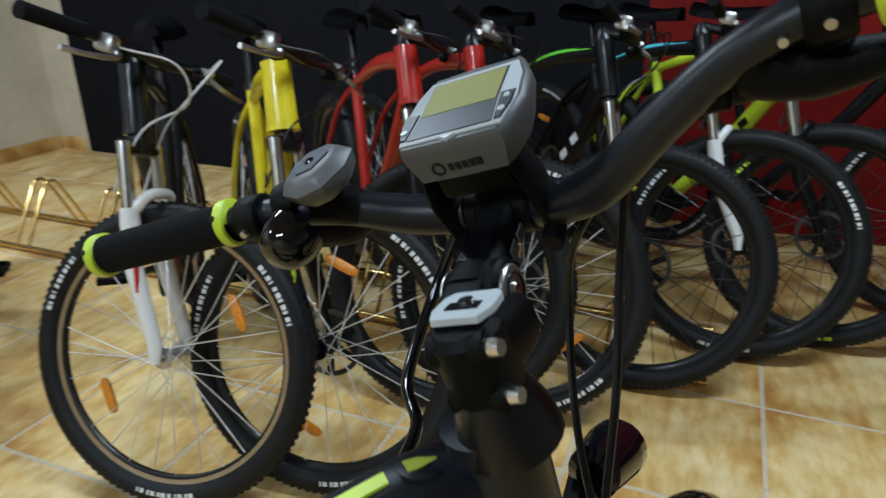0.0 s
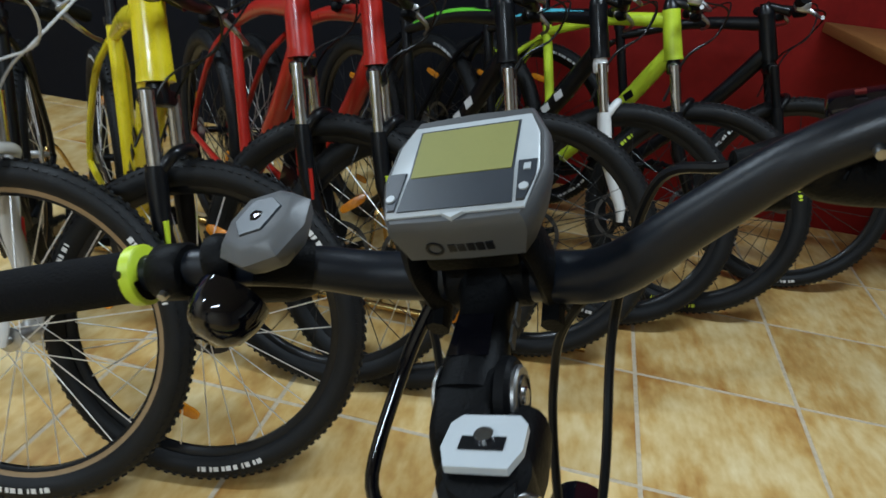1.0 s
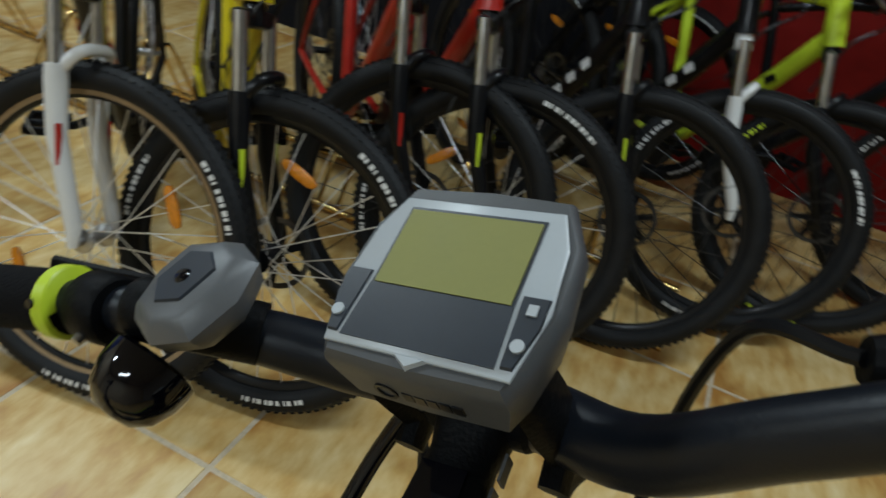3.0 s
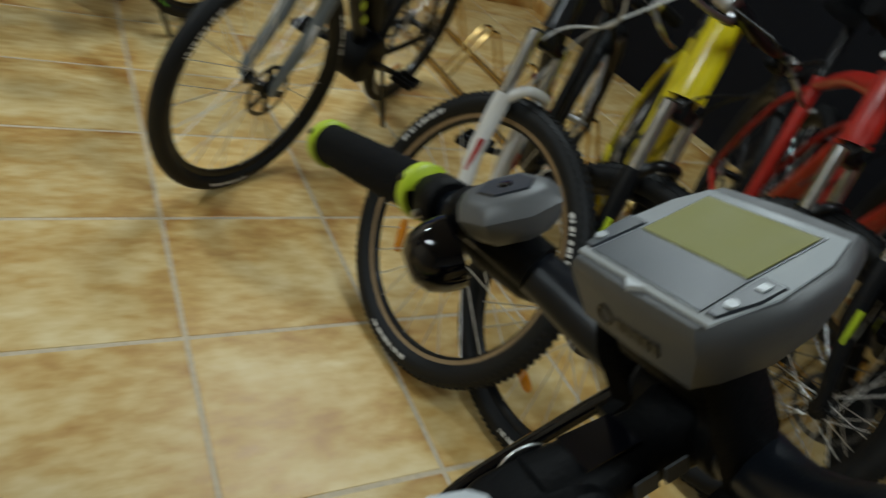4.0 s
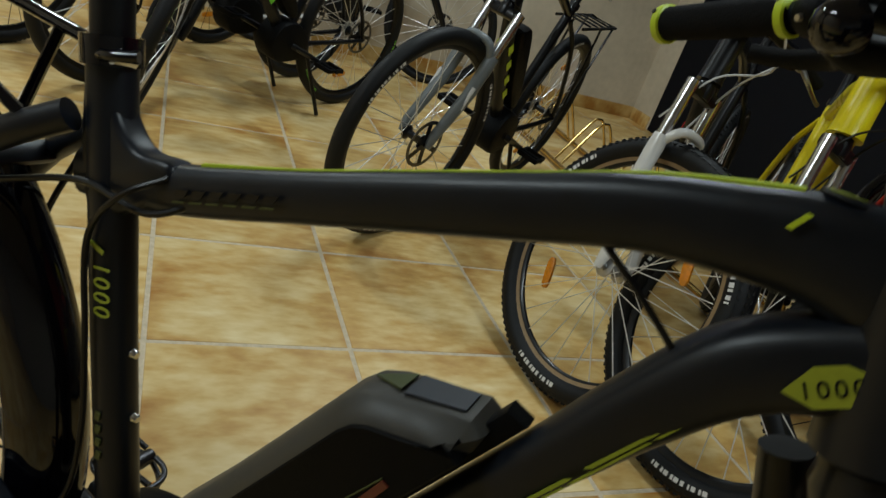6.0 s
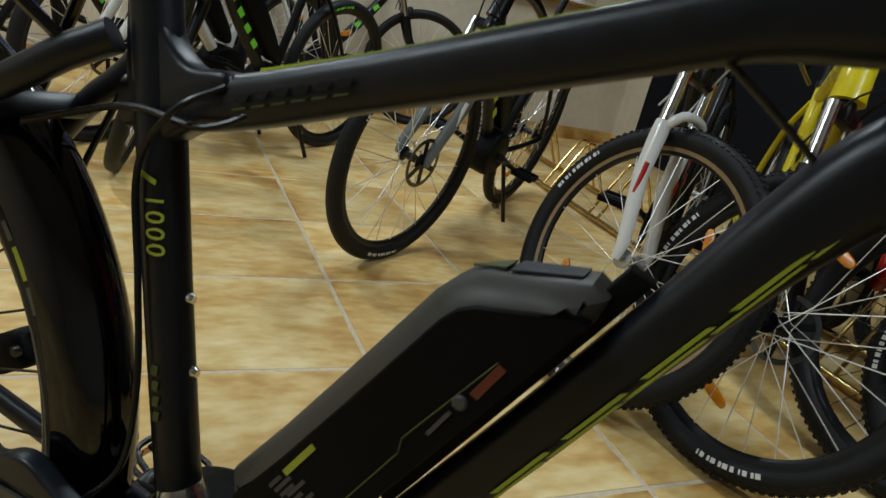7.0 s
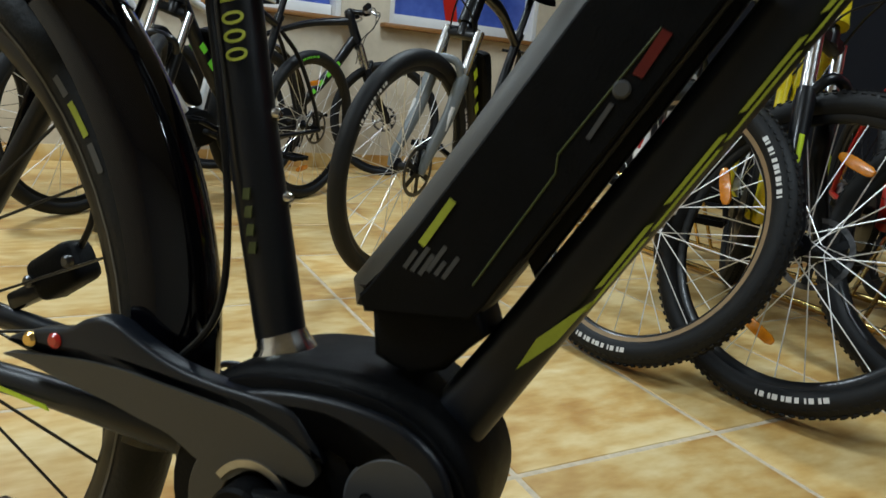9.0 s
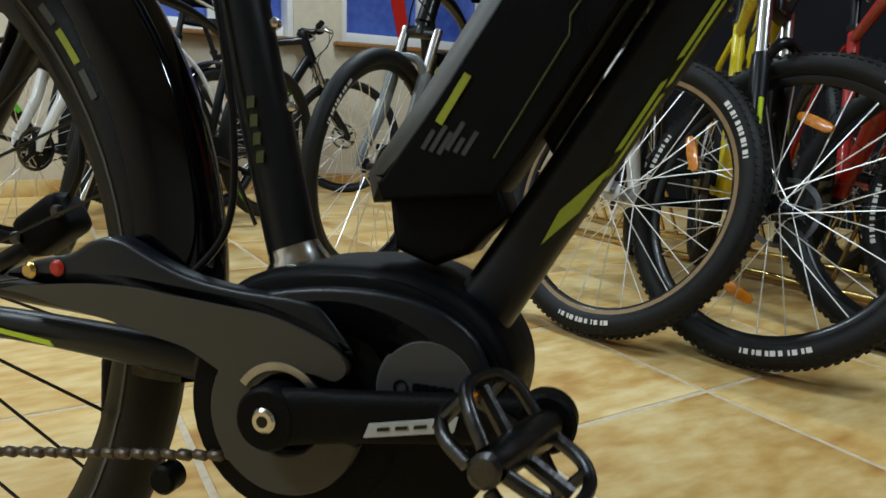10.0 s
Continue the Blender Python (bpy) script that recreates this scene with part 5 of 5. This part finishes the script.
sh = part("shifter", tube([h + Vector((-0.036, 0.004, -0.010)), h + Vector((-0.032, 0.014, -0.018)), h + Vector((-0.008, 0.020, -0.024)), h + Vector((0.02, 0.02, -0.024))], [0.010, 0.0135, 0.0135, 0.009], 14, 4), "plastic", bar)
part("gear_window", box((0.044, 0.022, 0.010), Matrix.Translation(h + Vector((-0.008, 0.022, 0.004))) @ pose(0, 0, 0, 18, 0, -8), 0.004), "gloss", sh)
part("gear_mark", box((0.004, 0.003, 0.0012), Matrix.Translation(h + Vector((-0.018, 0.020, 0.0098))) @ pose(0, 0, 0, 18, 0, -8)), "dred", sh)
part("gear_mark", box((0.008, 0.002, 0.0012), Matrix.Translation(h + Vector((-0.001, 0.0195, 0.0098))) @ pose(0, 0, 0, 18, 0, -8)), "white", sh)
part("cable_adjuster", tube([h + Vector((-0.045, 0.012, -0.028)), h + Vector((-0.058, 0.014, -0.027)), h + Vector((-0.070, 0.018, -0.025))], [0.0055, 0.0065, 0.004], 12), "plastic", sh)
part("gear_cable", tube([h + Vector((-0.070, 0.018, -0.025)), (0.042, 0.475, 1.000), (0.020, 0.49, 0.95), (0.020, 0.465, 0.88), (0.03, 0.44, 0.80), (0.02, 0.42, 0.74)], 0.0026, 8, 8), "cable", bar)
lm = [TS @ Vector(p) for p in ((-0.030, 0.460, 1.015), (-0.050, 0.450, 0.980), (-0.066, 0.420, 0.930))] + [Vector((-0.064, 0.365, 0.885)), Vector((-0.042, 0.338, 0.862)), Vector((-0.018, 0.325, 0.864))]
part("wire_loom", tube(lm, 0.0040, 10, 6), "gloss", hero)

# bell
bell = part("bell", lathe([(0.0001, -0.019), (0.010, -0.018), (0.0175, -0.012), (0.0215, -0.002), (0.0225, 0.006), (0.0225, 0.010), (0.019, 0.012), (0.0001, 0.012)], 30, m=Matrix.Translation((-0.121, 0.402, 1.0275)) @ Matrix.Scale(0.86, 4) @ Matrix.Rotation(radians(80), 4, "Z") @ Matrix.Rotation(radians(-35), 4, "Y")), "gloss", bar, "gloss black round bell")
part("bell_band", tube([(-0.133, 0.4155, 1.0520), (-0.130, 0.416, 1.0520), (-0.124, 0.4175, 1.0510), (-0.121, 0.4185, 1.050)], [0.0125, 0.0138, 0.0138, 0.0125], 16), "plastic", bell)


def face(origin, normal, across, outlines, cap_last=True):
    """Solid lofted through outlines of (u, w) at heights n above a tilted face."""
    bm = bmesh.new()
    n_, u_ = Vector(normal).normalized(), Vector(across).normalized()
    w_ = n_.cross(u_)
    rings = [[bm.verts.new(Vector(origin) + u_ * u + w_ * w + n_ * hgt) for u, w in o] for hgt, o in outlines]
    k = len(rings[0])
    for a, b in zip(rings, rings[1:]):
        for i in range(k):
            bm.faces.new((a[i], a[(i + 1) % k], b[(i + 1) % k], b[i]))
    bm.faces.new(rings[0][::-1])
    bm.faces.new(rings[-1])
    return bm


COMP = 0.94


def scaled(o, k, du=0.0, dw=0.0):
    cu, cw = sum(p[0] for p in o) / len(o), sum(p[1] for p in o) / len(o)
    return [(cu + (u - cu) * k + du, cw + (w - cw) * k + dw) for u, w in o]


def small(o, n, u, outlines):
    return face(o, n, u, [(hgt if hgt > 0 else hgt * COMP, [(a * COMP, b * COMP) for a, b in out]) for hgt, out in outlines])


# handlebar computer
DO, DN, DU = Vector((0.0068, 0.4435, 1.0975)), Vector((0, -0.60, 0.80)), Vector((1, 0, 0))
OUT = [(-0.030, 0.0125), (0.0, 0.0140), (0.030, 0.0125), (0.0385, -0.006), (0.0405, -0.030), (0.036, -0.050), (0.0315, -0.0595), (0.0, -0.0605), (-0.0315, -0.0595), (-0.036, -0.050), (-0.0405, -0.030), (-0.0385, -0.006)]
comp = part("bike_computer", small(DO, DN, DU, [(-0.027, scaled(OUT, 0.84, 0, -0.002)), (-0.024, scaled(OUT, 0.90, 0, -0.0045)), (-0.009, scaled(OUT, 1.03)), (-0.004, scaled(OUT, 1.035)), (-0.0012, scaled(OUT, 1.015)), (0.0006, scaled(OUT, 0.975))]), "dsilver", bar, "grey handlebar computer with olive display")
BEZ = [(-0.0305, 0.0062), (0.0305, 0.0062), (0.0358, -0.008), (0.0378, -0.032), (0.0330, -0.0560), (-0.0330, -0.0560), (-0.0378, -0.032), (-0.0358, -0.008)]
part("bezel", small(DO, DN, DU, [(0.0004, BEZ), (0.0014, BEZ), (0.0020, scaled(BEZ, 0.975))]), "mist", comp)
part("display_frame", small(DO, DN, DU, [(0.0018, [(-0.0262, 0.0015), (0.0262, 0.0015), (0.0262, -0.0330), (-0.0262, -0.0330)]), (0.0024, [(-0.0262, 0.0015), (0.0262, 0.0015), (0.0262, -0.0330), (-0.0262, -0.0330)])]), "slate", comp)
part("display", small(DO, DN, DU, [(0.0022, [(-0.025, 0.0), (0.025, 0.0), (0.025, -0.0320), (-0.025, -0.0320)]), (0.0029, [(-0.025, 0.0), (0.025, 0.0), (0.025, -0.0320), (-0.025, -0.0320)])]), "lcd", comp, "unlit olive display")
KP = [(-0.0262, -0.0325), (0.0262, -0.0325), (0.0275, -0.0535), (-0.0275, -0.0535)]
part("key_panel", small(DO, DN, DU, [(0.0018, KP), (0.0027, KP)]), "slate", comp)
for s in (-1, 1):
    KQ = [(0.0278 * s, -0.0275), (0.0368 * s, -0.0275), (0.0366 * s, -0.038), (0.0328 * s, -0.0530), (0.0290 * s, -0.0530)]
    part("key_panel", small(DO, DN, DU, [(0.0018, KQ), (0.0030, scaled(KQ, 0.95))]), "slate", comp)
    part("key", lathe([(0.0001, 0.0), (0.0021, 0.0), (0.0021, 0.0008), (0.0001, 0.0008)], 14, m=Matrix.Translation(DO + DU * (0.0322 * s * COMP) + DN * 0.003 + DN.cross(DU) * -0.0455 * COMP) @ DN.to_track_quat("X", "Z").to_matrix().to_4x4()), "mist", comp)
part("key", small(DO, DN, DU, [(0.003, [(0.0310, -0.031), (0.0342, -0.031), (0.0342, -0.0348), (0.0310, -0.0348)]), (0.0036, [(0.0310, -0.031), (0.0342, -0.031), (0.0342, -0.0348), (0.0310, -0.0348)])]), "mist", comp)
part("clip_mark", small(DO, DN, DU, [(0.0003, [(-0.006, -0.0560), (0.006, -0.0560), (0.0, -0.0600)]), (0.0022, [(-0.005, -0.0560), (0.005, -0.0560), (0.0, -0.0592)])]), "mist", comp)
# print on the chin: a ring and plain blocks
wv = DN.cross(DU)
chin_n = -wv
chin_o = DO + wv * (-0.0616 * COMP) + DN * -0.0150
part("chin_print", lathe([(0.0030, -0.003), (0.0042, -0.003), (0.0042, 0.0002), (0.0030, 0.0002)], 20, m=Matrix.Translation(chin_o + DU * -0.0125) @ chin_n.to_track_quat("X", "Z").to_matrix().to_4x4(), close=True), "black", comp)
for k in range(5):
    q = [(-0.0060 + 0.0043 * k, -0.0023), (-0.0026 + 0.0043 * k, -0.0023), (-0.0026 + 0.0043 * k, 0.0023), (-0.0060 + 0.0043 * k, 0.0023)]
    part("chin_print", face(chin_o, chin_n, DU, [(-0.003, q), (0.0002, q)]), "black", comp)
hold = part("computer_bracket", box((0.048, 0.030, 0.030), Matrix.Translation((0.002, 0.440, 1.052)) @ pose(0, 0, 0, 25), 0.005), "plastic", bar)
for s in (-1, 1):
    part("bracket_arm", tube([(0.026 * s, 0.428, 1.060), (0.031 * s, 0.446, 1.036), (0.031 * s, 0.466, 1.010), (0.031 * s, 0.456, 0.996)], [(0.006, 0.012), (0.006, 0.014), (0.006, 0.012), (0.006, 0.008)], 8, 4, side=(1, 0, 0)), "plastic", hold)

# remote key pod
RO, RN = Vector((-0.096, 0.410, 1.0715)), Vector((-0.05, -0.56, 0.83)).normalized()
RU = Vector((1, 0.10, 0.05)).normalized()
RU = (RU - RN * RU.dot(RN)).normalized()
POD = [(-0.020, 0.004), (-0.012, 0.020), (0.008, 0.022), (0.021, 0.013), (0.022, -0.004), (0.012, -0.021), (-0.004, -0.024), (-0.020, -0.014)]
pod = part("remote_pod", face(RO, RN, RU, [(-0.020, scaled(POD, 0.7)), (-0.014, scaled(POD, 0.95)), (-0.006, scaled(POD, 1.06)), (0.0, scaled(POD, 0.86)), (0.0016, scaled(POD, 0.74))]), "silver", bar, "silver-grey remote key pod")
DIA = [(-0.0125, -0.002), (-0.005, 0.0125), (0.006, 0.0125), (0.0135, 0.004), (0.006, -0.011), (-0.006, -0.0125)]
part("key", face(RO, RN, RU, [(0.001, DIA), (0.0026, scaled(DIA, 0.93))]), "slate", pod)
part("key", lathe([(0.0001, 0.0012), (0.0026, 0.001), (0.0034, 0.0)], 16, m=Matrix.Translation(RO + RN * 0.0026) @ RN.to_track_quat("X", "Z").to_matrix().to_4x4()), "gloss", pod)
part("pod_band", tube([(-0.112, 0.4215, 1.0490), (-0.088, 0.4375, 1.041)], 0.0130, 16), "plastic", pod)


# ---- floor tiles ----
TILE = 0.45
tile_me = finish(box((TILE - 0.0115, TILE - 0.0115, 0.012), None, 0.0012, seg=1), "tile", False)
tile_me.materials.append(M["tile"])
for i in range(-7, 10):
    for j in range(-8, 7):
        cx, cy = (i + 0.5) * TILE, (j + 0.5) * TILE
        if XL < cx - TILE / 2 + 0.2 and cx < XR + 0.2 and YF < cy and cy < YB + 0.2:
            part("tile", tile_me, "tile", floor, at=Matrix.Translation((cx, cy, -0.006)))
